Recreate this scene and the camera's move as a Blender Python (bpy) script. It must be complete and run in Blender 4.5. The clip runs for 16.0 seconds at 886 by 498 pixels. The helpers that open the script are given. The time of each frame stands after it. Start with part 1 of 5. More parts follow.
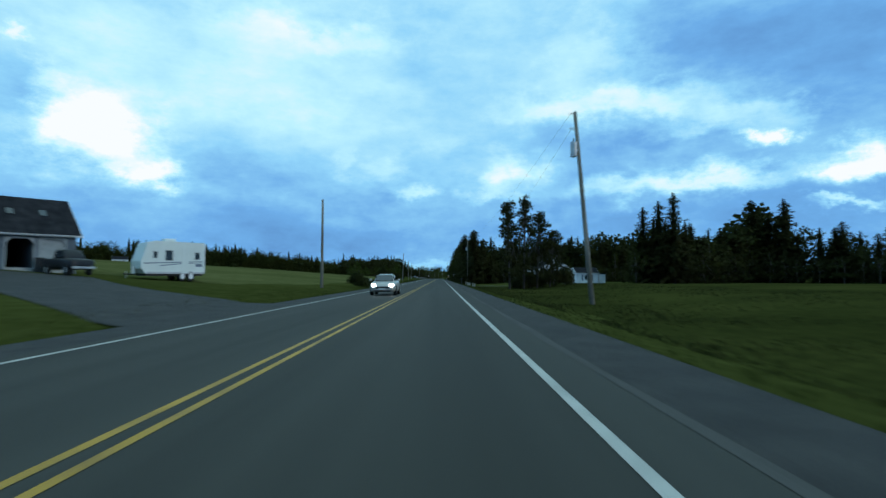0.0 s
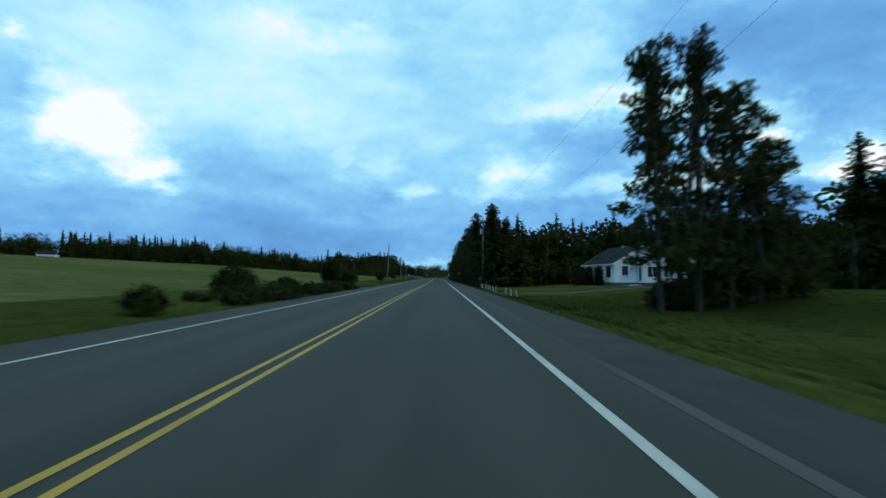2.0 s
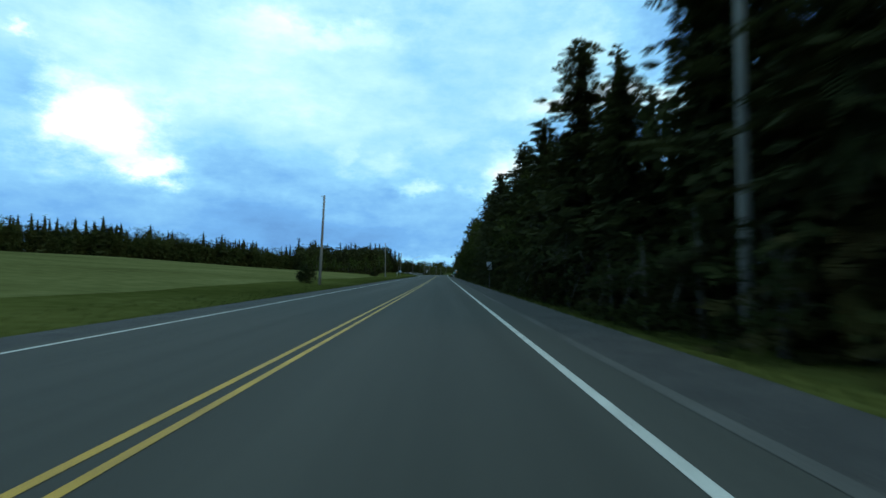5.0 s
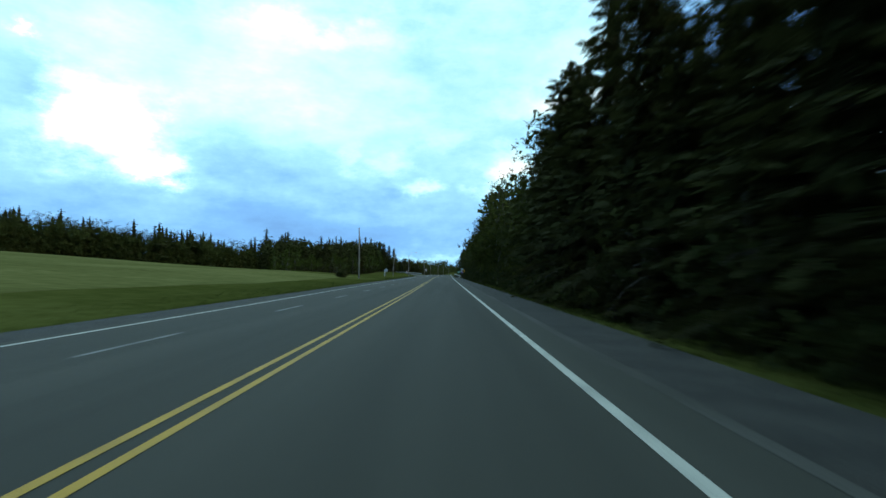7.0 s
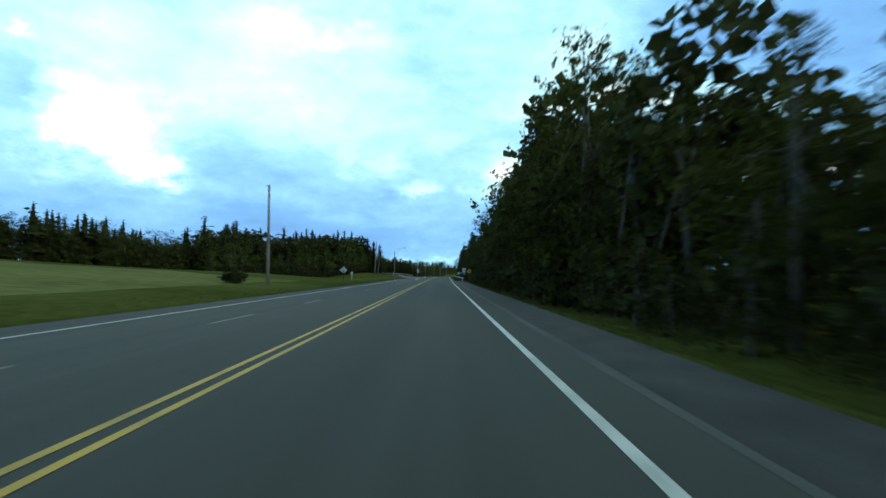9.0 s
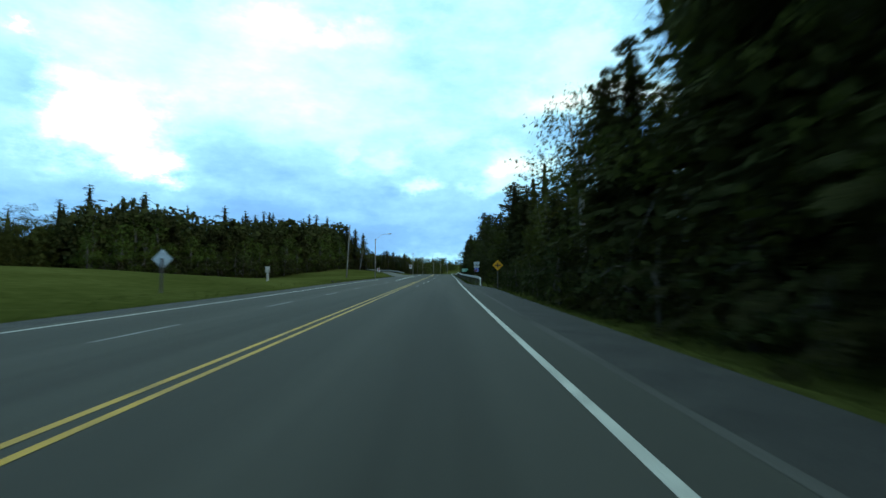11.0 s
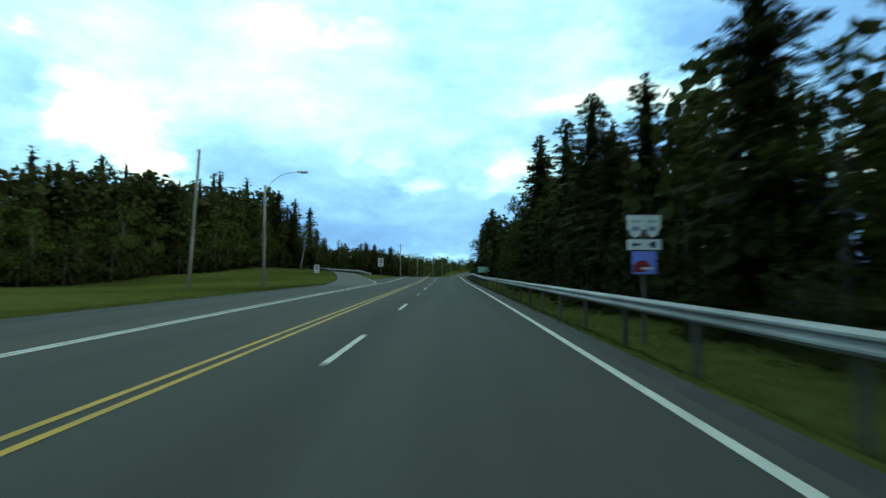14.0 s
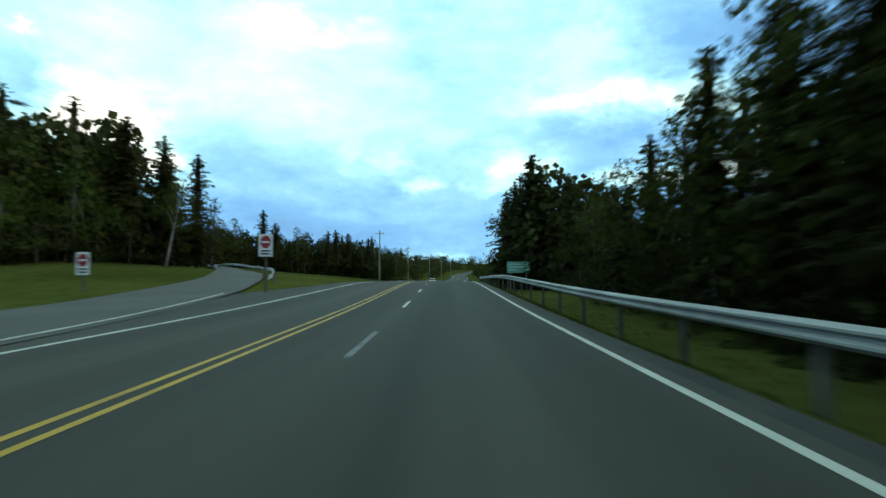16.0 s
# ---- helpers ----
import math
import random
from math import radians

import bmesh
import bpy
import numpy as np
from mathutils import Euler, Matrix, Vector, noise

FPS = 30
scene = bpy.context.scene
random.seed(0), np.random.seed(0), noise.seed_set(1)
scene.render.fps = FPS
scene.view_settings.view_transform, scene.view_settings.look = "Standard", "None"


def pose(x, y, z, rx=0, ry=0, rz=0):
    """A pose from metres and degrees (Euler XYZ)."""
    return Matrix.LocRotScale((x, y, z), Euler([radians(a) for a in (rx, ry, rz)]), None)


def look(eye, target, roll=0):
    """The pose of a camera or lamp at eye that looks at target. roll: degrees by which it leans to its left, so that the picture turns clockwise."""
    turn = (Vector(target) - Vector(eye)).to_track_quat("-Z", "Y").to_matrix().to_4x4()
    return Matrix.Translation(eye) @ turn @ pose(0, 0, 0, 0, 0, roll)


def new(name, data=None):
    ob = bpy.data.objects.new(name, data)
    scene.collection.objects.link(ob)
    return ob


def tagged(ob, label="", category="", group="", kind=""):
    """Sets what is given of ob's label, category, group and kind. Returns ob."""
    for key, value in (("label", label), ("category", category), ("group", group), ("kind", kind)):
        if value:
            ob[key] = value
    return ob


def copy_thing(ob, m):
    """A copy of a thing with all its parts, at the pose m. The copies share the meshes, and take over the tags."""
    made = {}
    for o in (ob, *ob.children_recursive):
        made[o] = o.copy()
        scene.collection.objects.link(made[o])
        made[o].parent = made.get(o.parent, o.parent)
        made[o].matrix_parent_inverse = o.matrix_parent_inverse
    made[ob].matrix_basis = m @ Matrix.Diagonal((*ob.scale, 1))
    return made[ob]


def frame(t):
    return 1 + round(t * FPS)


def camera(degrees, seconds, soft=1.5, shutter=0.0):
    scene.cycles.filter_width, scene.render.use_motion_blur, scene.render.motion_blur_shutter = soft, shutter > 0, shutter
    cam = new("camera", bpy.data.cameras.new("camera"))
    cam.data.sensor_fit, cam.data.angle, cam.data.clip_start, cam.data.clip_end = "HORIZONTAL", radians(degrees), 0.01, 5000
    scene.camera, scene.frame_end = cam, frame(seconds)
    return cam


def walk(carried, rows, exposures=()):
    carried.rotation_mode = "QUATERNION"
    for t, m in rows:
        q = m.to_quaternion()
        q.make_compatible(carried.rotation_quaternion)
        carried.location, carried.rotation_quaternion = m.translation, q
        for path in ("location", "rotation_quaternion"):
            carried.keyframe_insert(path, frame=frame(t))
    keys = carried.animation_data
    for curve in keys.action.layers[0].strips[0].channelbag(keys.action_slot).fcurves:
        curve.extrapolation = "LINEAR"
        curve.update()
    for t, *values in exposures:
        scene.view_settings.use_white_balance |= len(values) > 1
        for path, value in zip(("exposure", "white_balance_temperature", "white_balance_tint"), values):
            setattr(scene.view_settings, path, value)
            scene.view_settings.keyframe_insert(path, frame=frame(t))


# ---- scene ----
# ---- camera ----
# The car follows its lane at a steady 88 km/h; x = 0 runs close to the camera's own line, y runs along the road.
cam = camera(80.2, 16.0, soft=1.5, shutter=0.5)
# seconds, metres sideways and along the road, degrees of yaw and of upward pitch
WALK = [
    (0.0, 0.00, 0.0, -0.28, 3.10), (0.5, 0.00, 12.6, -0.33, 3.13), (1.0, -0.07, 25.0, -0.35, 3.06), (1.5, -0.13, 37.0, -0.36, 2.97),
    (2.0, -0.15, 49.3, -0.39, 3.00), (2.5, -0.16, 61.6, -0.46, 3.05), (3.0, -0.15, 73.8, -0.44, 3.06), (3.5, -0.16, 86.2, -0.38, 3.10),
    (4.0, -0.15, 98.7, -0.25, 2.92), (4.5, -0.14, 111.0, -0.10, 2.72), (5.0, -0.14, 123.2, 0.02, 2.66), (5.5, -0.13, 135.4, 0.12, 2.68),
    (6.0, -0.13, 147.6, 0.22, 2.73), (6.5, -0.12, 160.0, 0.31, 2.74), (7.0, -0.11, 172.3, 0.31, 2.61), (7.5, -0.07, 184.6, 0.28, 2.50),
    (8.0, -0.01, 196.9, 0.18, 2.46), (8.5, 0.05, 209.2, 0.08, 2.62), (9.0, 0.09, 221.5, 0.03, 2.76), (9.5, 0.11, 233.8, 0.03, 2.70),
    (10.0, 0.12, 246.2, 0.06, 2.60), (10.5, 0.12, 258.6, 0.10, 2.50), (11.0, 0.11, 271.0, 0.13, 2.43), (11.5, 0.08, 283.4, 0.18, 2.33),
    (12.0, 0.02, 295.9, 0.26, 2.10), (12.5, -0.02, 308.3, 0.32, 1.98), (13.0, -0.03, 320.7, 0.38, 2.12), (13.5, -0.03, 333.1, 0.39, 2.33),
    (14.0, -0.04, 345.3, 0.35, 2.46), (14.5, -0.06, 357.3, 0.35, 2.48), (15.0, -0.08, 369.4, 0.32, 2.40), (15.5, -0.10, 381.6, 0.31, 2.38),
    (16.0, -0.13, 393.8, 0.31, 2.40),
]
PATH = [(t, pose(x, s, 1.22, 90 + pitch, 0, yaw)) for t, x, s, yaw, pitch in WALK]
walk(cam, PATH, exposures=[(0, 0.0, 6200, 8), (4.2, 0.0, 6200, 8), (6.3, 0.48, 6700, 11), (9.0, 0.50, 6750, 11), (11.5, 0.54, 7000, 8), (16, 0.54, 7250, 5)])

# ---- world and light ----
SUN_AZ, SUN_EL = radians(118), radians(24)
world = bpy.data.worlds.new("evening_sky")
scene.world = world
world.use_nodes = True
WN, WL = world.node_tree.nodes, world.node_tree.links
WN.clear()


def wmath(op, a, b=None, c=None, clamp=False):
    n = WN.new("ShaderNodeMath")
    n.operation, n.use_clamp = op, clamp
    for i, v in enumerate((a, b, c)):
        if v is None:
            continue
        if isinstance(v, (int, float)):
            n.inputs[i].default_value = v
        else:
            WL.new(v, n.inputs[i])
    return n.outputs[0]


def wnoise(vec, scale, detail=5, rough=0.55, stretch=(1, 1, 1), shift=(0, 0, 0)):
    m = WN.new("ShaderNodeMapping")
    m.inputs["Scale"].default_value, m.inputs["Location"].default_value = stretch, shift
    WL.new(vec, m.inputs["Vector"])
    n = WN.new("ShaderNodeTexNoise")
    n.inputs["Scale"].default_value, n.inputs["Detail"].default_value, n.inputs["Roughness"].default_value = scale, detail, rough
    WL.new(m.outputs[0], n.inputs["Vector"])
    return n.outputs[0]


tc = WN.new("ShaderNodeTexCoord")
sep = WN.new("ShaderNodeSeparateXYZ")
WL.new(tc.outputs["Generated"], sep.inputs[0])
DX, DY, DZ = sep.outputs
az0 = wmath("ARCTAN2", DX, DY)
el0 = wmath("ARCSINE", DZ)
cmb = WN.new("ShaderNodeCombineXYZ")
WL.new(az0, cmb.inputs[0])
WL.new(el0, cmb.inputs[1])
SKYV = cmb.outputs[0]
warp_a = wmath("SUBTRACT", wnoise(SKYV, 11, 6, 0.62, (1, 1.6, 1)), 0.5)
warp_e = wmath("SUBTRACT", wnoise(SKYV, 11, 6, 0.62, (1, 1.6, 1), (7, 3, 1)), 0.5)
AZ = wmath("MULTIPLY_ADD", warp_a, 0.20, az0)
EL = wmath("MULTIPLY_ADD", warp_e, 0.11, el0)
cloud_big = wnoise(SKYV, 2.6, 7, 0.55, (1, 2.3, 1), (2.1, 0.4, 0))
cloud_fine = wnoise(SKYV, 9.0, 8, 0.62, (1, 2.2, 1), (0.3, 5.2, 0))
# cloud forms: azimuth, elevation, half width, half height (degrees), lightness
BRIGHT_CLOUDS = [
    (-34.1, 13.3, 4.7, 3.0, 0.54), (-29.5, 9.9, 2.8, 1.2, 0.4), (-10.2, 12.5, 1.7, 1.5, 0.12), (-5.9, 12.1, 1.8, 1.2, 0.11), (-2.7, 9.3, 2.1, 0.7, 0.19),
    (7.4, 11.2, 3.1, 1.9, 0.3), (5.0, 8.9, 2.4, 0.7, 0.16), (32.1, 13.0, 1.9, 0.8, 0.48), (39.3, 10.2, 2.8, 1.5, 0.5), (37.8, 9.1, 2.3, 0.6, 0.18),
    (38.5, 6.6, 2.4, 0.4, 0.28), (21.7, 9.4, 8.0, 1.3, 0.31), (29.7, 9.2, 5.1, 0.8, 0.2), (-39.7, 20.2, 0.9, 0.8, 0.2),
]
CLOUD_VEILS = [
    (-33.6, 15.1, 7.7, 5.7, 0.12), (-25.7, 21.7, 21.0, 8.1, 0.2), (-8.5, 17.7, 19.9, 8.3, 0.14), (-13.2, 24.3, 9.9, 1.3, 0.12), (0.1, 15.1, 5.5, 1.7, 0.07),
    (13.4, 17.7, 7.6, 1.5, 0.24), (23.3, 17.6, 6.2, 1.5, 0.24), (29.0, 15.3, 3.8, 1.4, 0.22), (34.5, 14.9, 2.9, 0.9, 0.12), (15.7, 22.8, 4.6, 4.5, 0.2),
    (6.2, 24.7, 8.5, 5.6, 0.1), (-0.6, 1.2, 5.5, 0.6, 0.12), (-35.7, 1.4, 6.1, 0.8, 0.16),
]
GREY_CLOUDS = [
    (-39.2, 15.8, 1.7, 3.5, -0.08), (-39.2, 9.0, 2.6, 1.9, -0.02), (-22.2, 5.5, 13.2, 2.5, -0.05), (-7.9, 3.6, 11.5, 1.5, -0.06), (22.3, 13.8, 6.3, 1.1, -0.08),
    (37.8, 17.9, 6.2, 4.4, -0.07), (26.8, 22.0, 5.4, 2.8, -0.02), (20.7, 5.3, 19.4, 1.6, -0.03),
]
light = wmath("MULTIPLY_ADD", cloud_big, 0.36, 0.295)
light = wmath("ADD", light, wmath("MULTIPLY_ADD", cloud_fine, 0.26, -0.13))
light = wmath("ADD", light, wmath("MULTIPLY", wmath("MULTIPLY_ADD", el0, 3.3, -1.25, clamp=True), 0.24))
for ca, ce, wa, we, amount in BRIGHT_CLOUDS + CLOUD_VEILS + GREY_CLOUDS:
    u = wmath("DIVIDE", wmath("SUBTRACT", AZ, radians(ca)), radians(wa))
    v = wmath("DIVIDE", wmath("SUBTRACT", EL, radians(ce)), radians(we))
    q = wmath("ADD", wmath("MULTIPLY", u, u), wmath("MULTIPLY", v, v))
    light = wmath("MULTIPLY_ADD", wmath("EXPONENT", wmath("MULTIPLY", wmath("POWER", q, 1.1), -1.0)), amount, light)
ramp = WN.new("ShaderNodeValToRGB")
WL.new(light, ramp.inputs[0])
RAMP = [(0.08, (0.09, 0.19, 0.34)), (0.31, (0.118, 0.285, 0.585)), (0.45, (0.172, 0.43, 0.80)), (0.58, (0.315, 0.675, 0.95)),
        (0.74, (0.56, 0.91, 1.0)), (0.93, (1.0, 1.0, 1.0))]
ramp.color_ramp.elements[0].position, ramp.color_ramp.elements[1].position = RAMP[0][0], RAMP[-1][0]
for i, (at, col) in enumerate(RAMP):
    e = ramp.color_ramp.elements[0] if i == 0 else ramp.color_ramp.elements[-1] if i == len(RAMP) - 1 else ramp.color_ramp.elements.new(at)
    e.color = (*col, 1)
sky = WN.new("ShaderNodeTexSky")
sky.sky_type, sky.sun_disc = "NISHITA", False
sky.sun_elevation, sky.sun_rotation = SUN_EL, SUN_AZ
bg_sky, bg_cloud, add, out = WN.new("ShaderNodeBackground"), WN.new("ShaderNodeBackground"), WN.new("ShaderNodeAddShader"), WN.new("ShaderNodeOutputWorld")
bg_sky.inputs[1].default_value, bg_cloud.inputs[1].default_value = 0.0012, 0.97
WL.new(sky.outputs[0], bg_sky.inputs[0])
WL.new(ramp.outputs[0], bg_cloud.inputs[0])
WL.new(bg_sky.outputs[0], add.inputs[0])
WL.new(bg_cloud.outputs[0], add.inputs[1])
WL.new(add.outputs[0], out.inputs[0])

sun = new("sun", bpy.data.lights.new("sun", "SUN"))
sun.data.energy, sun.data.angle, sun.data.color = 0.7, radians(25), (1.0, 0.95, 0.86)
sun.matrix_world = look((math.sin(SUN_AZ) * math.cos(SUN_EL) * 50, math.cos(SUN_AZ) * math.cos(SUN_EL) * 50, math.sin(SUN_EL) * 50), (0, 0, 0))


# ---- materials ----
def material(name, colors, rough=0.8, metal=0.0, scale=4.0, fine=40.0, bump=0.0, vary=0.0, stretch=(1, 1, 1), fine_mix=0.35, spec=0.3, island=False, grain=False):
    """Two scales of noise between a few colours; vary: lightness that changes from object to object."""
    m = bpy.data.materials.new(name)
    m.use_nodes = True
    nodes, links = m.node_tree.nodes, m.node_tree.links
    b = nodes["Principled BSDF"]
    b.inputs["Roughness"].default_value, b.inputs["Metallic"].default_value = rough, metal
    b.inputs["Specular IOR Level"].default_value = spec
    co = nodes.new("ShaderNodeTexCoord")
    mp = nodes.new("ShaderNodeMapping")
    mp.inputs["Scale"].default_value = stretch
    links.new(co.outputs["Object"], mp.inputs[0])
    n1, n2 = nodes.new("ShaderNodeTexNoise"), nodes.new("ShaderNodeTexNoise")
    for n, s in ((n1, scale), (n2, fine)):
        n.inputs["Scale"].default_value, n.inputs["Detail"].default_value = s, 5
        links.new(co.outputs["Object"] if grain and n is n2 else mp.outputs[0], n.inputs["Vector"])
    mx = nodes.new("ShaderNodeMix")
    mx.inputs[0].default_value = fine_mix
    links.new(n1.outputs[0], mx.inputs[2])
    links.new(n2.outputs[0], mx.inputs[3])
    cr = nodes.new("ShaderNodeValToRGB")
    links.new(mx.outputs[0], cr.inputs[0])
    k = len(colors) - 1
    for i, c in enumerate(colors):
        at = 0.36 + 0.28 * i / max(k, 1)
        e = cr.color_ramp.elements[0] if i == 0 else cr.color_ramp.elements[-1] if i == k else cr.color_ramp.elements.new(at)
        e.position, e.color = at, (*c, 1)
    col = cr.outputs[0]
    if vary:
        if island:
            src = nodes.new("ShaderNodeNewGeometry").outputs["Random Per Island"]
        else:
            src = nodes.new("ShaderNodeObjectInfo").outputs["Random"]
        ma = nodes.new("ShaderNodeMapRange")
        ma.inputs[3].default_value, ma.inputs[4].default_value = 1 - vary, 1 + vary
        links.new(src, ma.inputs[0])
        hs = nodes.new("ShaderNodeHueSaturation")
        links.new(ma.outputs[0], hs.inputs["Value"])
        links.new(col, hs.inputs["Color"])
        col = hs.outputs[0]
    links.new(col, b.inputs["Base Color"])
    if bump:
        bp = nodes.new("ShaderNodeBump")
        bp.inputs["Strength"].default_value, bp.inputs["Distance"].default_value = bump, 0.02
        links.new(n2.outputs[0], bp.inputs["Height"])
        links.new(bp.outputs[0], b.inputs["Normal"])
    return m


def leafy(name, colors, vary=0.25, spray=""):
    """Leaves and needles: a little light comes through. spray: what each bough is made of, "needles" (slanting twigs on a stem) or "leaves" (many small ones)."""
    m = material(name, colors, rough=0.85, scale=0.8, fine=6.0, vary=vary, island=True, spec=0.06)
    nodes, links = m.node_tree.nodes, m.node_tree.links
    b = nodes["Principled BSDF"]
    tr = nodes.new("ShaderNodeBsdfTranslucent")
    links.new(b.inputs["Base Color"].links[0].from_socket, tr.inputs[0])
    mixs = nodes.new("ShaderNodeMixShader")
    mixs.inputs[0].default_value = 0.28
    links.new(b.outputs[0], mixs.inputs[1])
    links.new(tr.outputs[0], mixs.inputs[2])
    last = mixs.outputs[0]

    def calc(op, p, q=None, r=None):
        n = nodes.new("ShaderNodeMath")
        n.operation = op
        for i, v in enumerate((p, q, r)):
            if isinstance(v, (int, float)):
                n.inputs[i].default_value = v
            elif v is not None:
                links.new(v, n.inputs[i])
        return n.outputs[0]
    if spray:
        uv = nodes.new("ShaderNodeTexCoord").outputs["UV"]
        rnd = nodes.new("ShaderNodeNewGeometry").outputs["Random Per Island"]
        sp = nodes.new("ShaderNodeSeparateXYZ")
        links.new(uv, sp.inputs[0])
        rough = nodes.new("ShaderNodeTexNoise")
        rough.inputs["Scale"].default_value, rough.inputs["Detail"].default_value = 3.5, 3
        links.new(nodes.new("ShaderNodeTexCoord").outputs["Object"], rough.inputs["Vector"])
        if spray == "needles":
            off = calc("ABSOLUTE", sp.outputs[1])
            wild = calc("MULTIPLY_ADD", rough.outputs[0], 3.0, calc("MULTIPLY", rnd, 9.0))
            phase = calc("ADD", calc("MULTIPLY_ADD", sp.outputs[0], 6.5, wild), calc("MULTIPLY", off, -6.5))
            full = calc("MULTIPLY_ADD", rough.outputs[0], 1.6, -0.08)
            twig = calc("LESS_THAN", calc("FRACT", phase), calc("MULTIPLY_ADD", off, -1.3, full))
            keep = calc("MAXIMUM", twig, calc("LESS_THAN", off, 0.02))
        else:
            cb = nodes.new("ShaderNodeCombineXYZ")
            links.new(calc("ADD", sp.outputs[0], calc("MULTIPLY", rnd, 37.0)), cb.inputs[0])
            links.new(sp.outputs[1], cb.inputs[1])
            vo = nodes.new("ShaderNodeTexVoronoi")
            vo.inputs["Scale"].default_value = 8.0
            links.new(cb.outputs[0], vo.inputs["Vector"])
            keep = calc("LESS_THAN", vo.outputs["Distance"], calc("MULTIPLY_ADD", rough.outputs[0], 1.7, -0.45))
        clear = nodes.new("ShaderNodeBsdfTransparent")
        cut = nodes.new("ShaderNodeMixShader")
        links.new(keep, cut.inputs[0])
        links.new(clear.outputs[0], cut.inputs[1])
        links.new(last, cut.inputs[2])
        last = cut.outputs[0]
    links.new(last, nodes["Material Output"].inputs[0])
    return m


def glowing(name, color, strength):
    m = bpy.data.materials.new(name)
    m.use_nodes = True
    b = m.node_tree.nodes["Principled BSDF"]
    b.inputs["Emission Color"].default_value, b.inputs["Emission Strength"].default_value = (*color, 1), strength
    return m


ASPHALT = material("asphalt", [(0.028, 0.0275, 0.0225), (0.039, 0.0385, 0.032), (0.051, 0.050, 0.042)], 0.88, scale=0.9, fine=60, bump=0.35, fine_mix=0.35, stretch=(1, 0.022, 1), spec=0.2, grain=True)
RAMP_ASPHALT = material("ramp_asphalt", [(0.040, 0.039, 0.035), (0.054, 0.052, 0.047), (0.068, 0.066, 0.060)], 0.88, scale=0.3, fine=60, bump=0.3, fine_mix=0.45)
DUSTY = material("dusty_asphalt", [(0.034, 0.033, 0.029), (0.060, 0.058, 0.053), (0.085, 0.082, 0.076)], 0.92, scale=1.6, fine=50, bump=0.3, fine_mix=0.55, stretch=(1, 0.15, 1), spec=0.15, grain=True)
GRAVEL = material("gravel", [(0.017, 0.016, 0.015), (0.029, 0.028, 0.026), (0.052, 0.049, 0.044)], 0.95, scale=1.2, fine=45, bump=0.8, fine_mix=0.6)
WHITE_LINE = material("white_line_paint", [(0.22, 0.215, 0.195), (0.40, 0.39, 0.35), (0.50, 0.485, 0.44)], 0.6, scale=2.5, fine=40, fine_mix=0.5)
YELLOW_LINE = material("yellow_line_paint", [(0.15, 0.085, 0.010), (0.36, 0.205, 0.010), (0.46, 0.26, 0.012)], 0.6, scale=1.6, fine=40, fine_mix=0.5)
WORN_LINE = material("worn_line_paint", [(0.05, 0.05, 0.05), (0.12, 0.12, 0.118), (0.26, 0.26, 0.255)], 0.7, scale=3, fine=30, fine_mix=0.5)
FIELD = material("field_grass", [(0.028, 0.033, 0.008), (0.044, 0.050, 0.013), (0.064, 0.070, 0.020)], 0.95, scale=0.05, fine=1.3, fine_mix=0.4, spec=0.0)
# field grass a tone darker: shading of the right side is in the colour
SHADED_WEEDS = leafy("meadow_weeds", [(0.022, 0.026, 0.007), (0.034, 0.038, 0.010), (0.050, 0.053, 0.014)], vary=0.2)
SHADED_MEADOW = material("meadow", [(0.022, 0.026, 0.007), (0.034, 0.038, 0.010), (0.050, 0.053, 0.014)], 0.95, scale=0.09, fine=2.2, fine_mix=0.4, spec=0.0)
HAY = material("hay_field", [(0.056, 0.060, 0.020), (0.082, 0.086, 0.030), (0.112, 0.115, 0.044)], 0.95, scale=0.04, fine=0.9, fine_mix=0.45, spec=0.0)
LAWN_TRACK = material("grassy_gravel", [(0.026, 0.030, 0.010), (0.032, 0.032, 0.020), (0.044, 0.041, 0.034)], 0.95, scale=0.7, fine=18, bump=0.5, fine_mix=0.4)
BLADES = leafy("grass_blades", [(0.023, 0.030, 0.006), (0.036, 0.044, 0.009), (0.052, 0.060, 0.013)], vary=0.12)
NEEDLES = leafy("fir_needles", [(0.022, 0.023, 0.008), (0.034, 0.036, 0.012), (0.050, 0.051, 0.016)], vary=0.1, spray="needles")
LEAVES = leafy("green_leaves", [(0.025, 0.030, 0.006), (0.040, 0.046, 0.009), (0.060, 0.068, 0.013)], vary=0.15, spray="leaves")
FAR_NEEDLES = leafy("far_fir_boughs", [(0.024, 0.027, 0.009), (0.038, 0.042, 0.013), (0.056, 0.060, 0.018)], vary=0.12)
FAR_LEAVES = leafy("far_leaf_masses", [(0.026, 0.031, 0.008), (0.040, 0.047, 0.011), (0.058, 0.066, 0.016)], vary=0.15, spray="leaves")
# lit copy of the green leaves: light on the left wood is in the colour
LIT_LEAVES = leafy("lit_green_leaves", [(0.032, 0.050, 0.009), (0.048, 0.070, 0.012), (0.070, 0.094, 0.017)], vary=0.15, spray="leaves")
DARK_LEAVES = leafy("dark_hedge_leaves", [(0.018, 0.022, 0.007), (0.028, 0.033, 0.010), (0.043, 0.048, 0.014)], spray="leaves")
BARK = material("bark", [(0.03, 0.026, 0.022), (0.06, 0.052, 0.044), (0.10, 0.09, 0.078)], 0.95, scale=3, fine=18, bump=0.8, stretch=(1, 1, 0.25))
BIRCH = material("birch_bark", [(0.06, 0.056, 0.05), (0.12, 0.115, 0.105), (0.18, 0.175, 0.16)], 0.85, scale=3, fine=14, bump=0.4, stretch=(0.4, 0.4, 1))
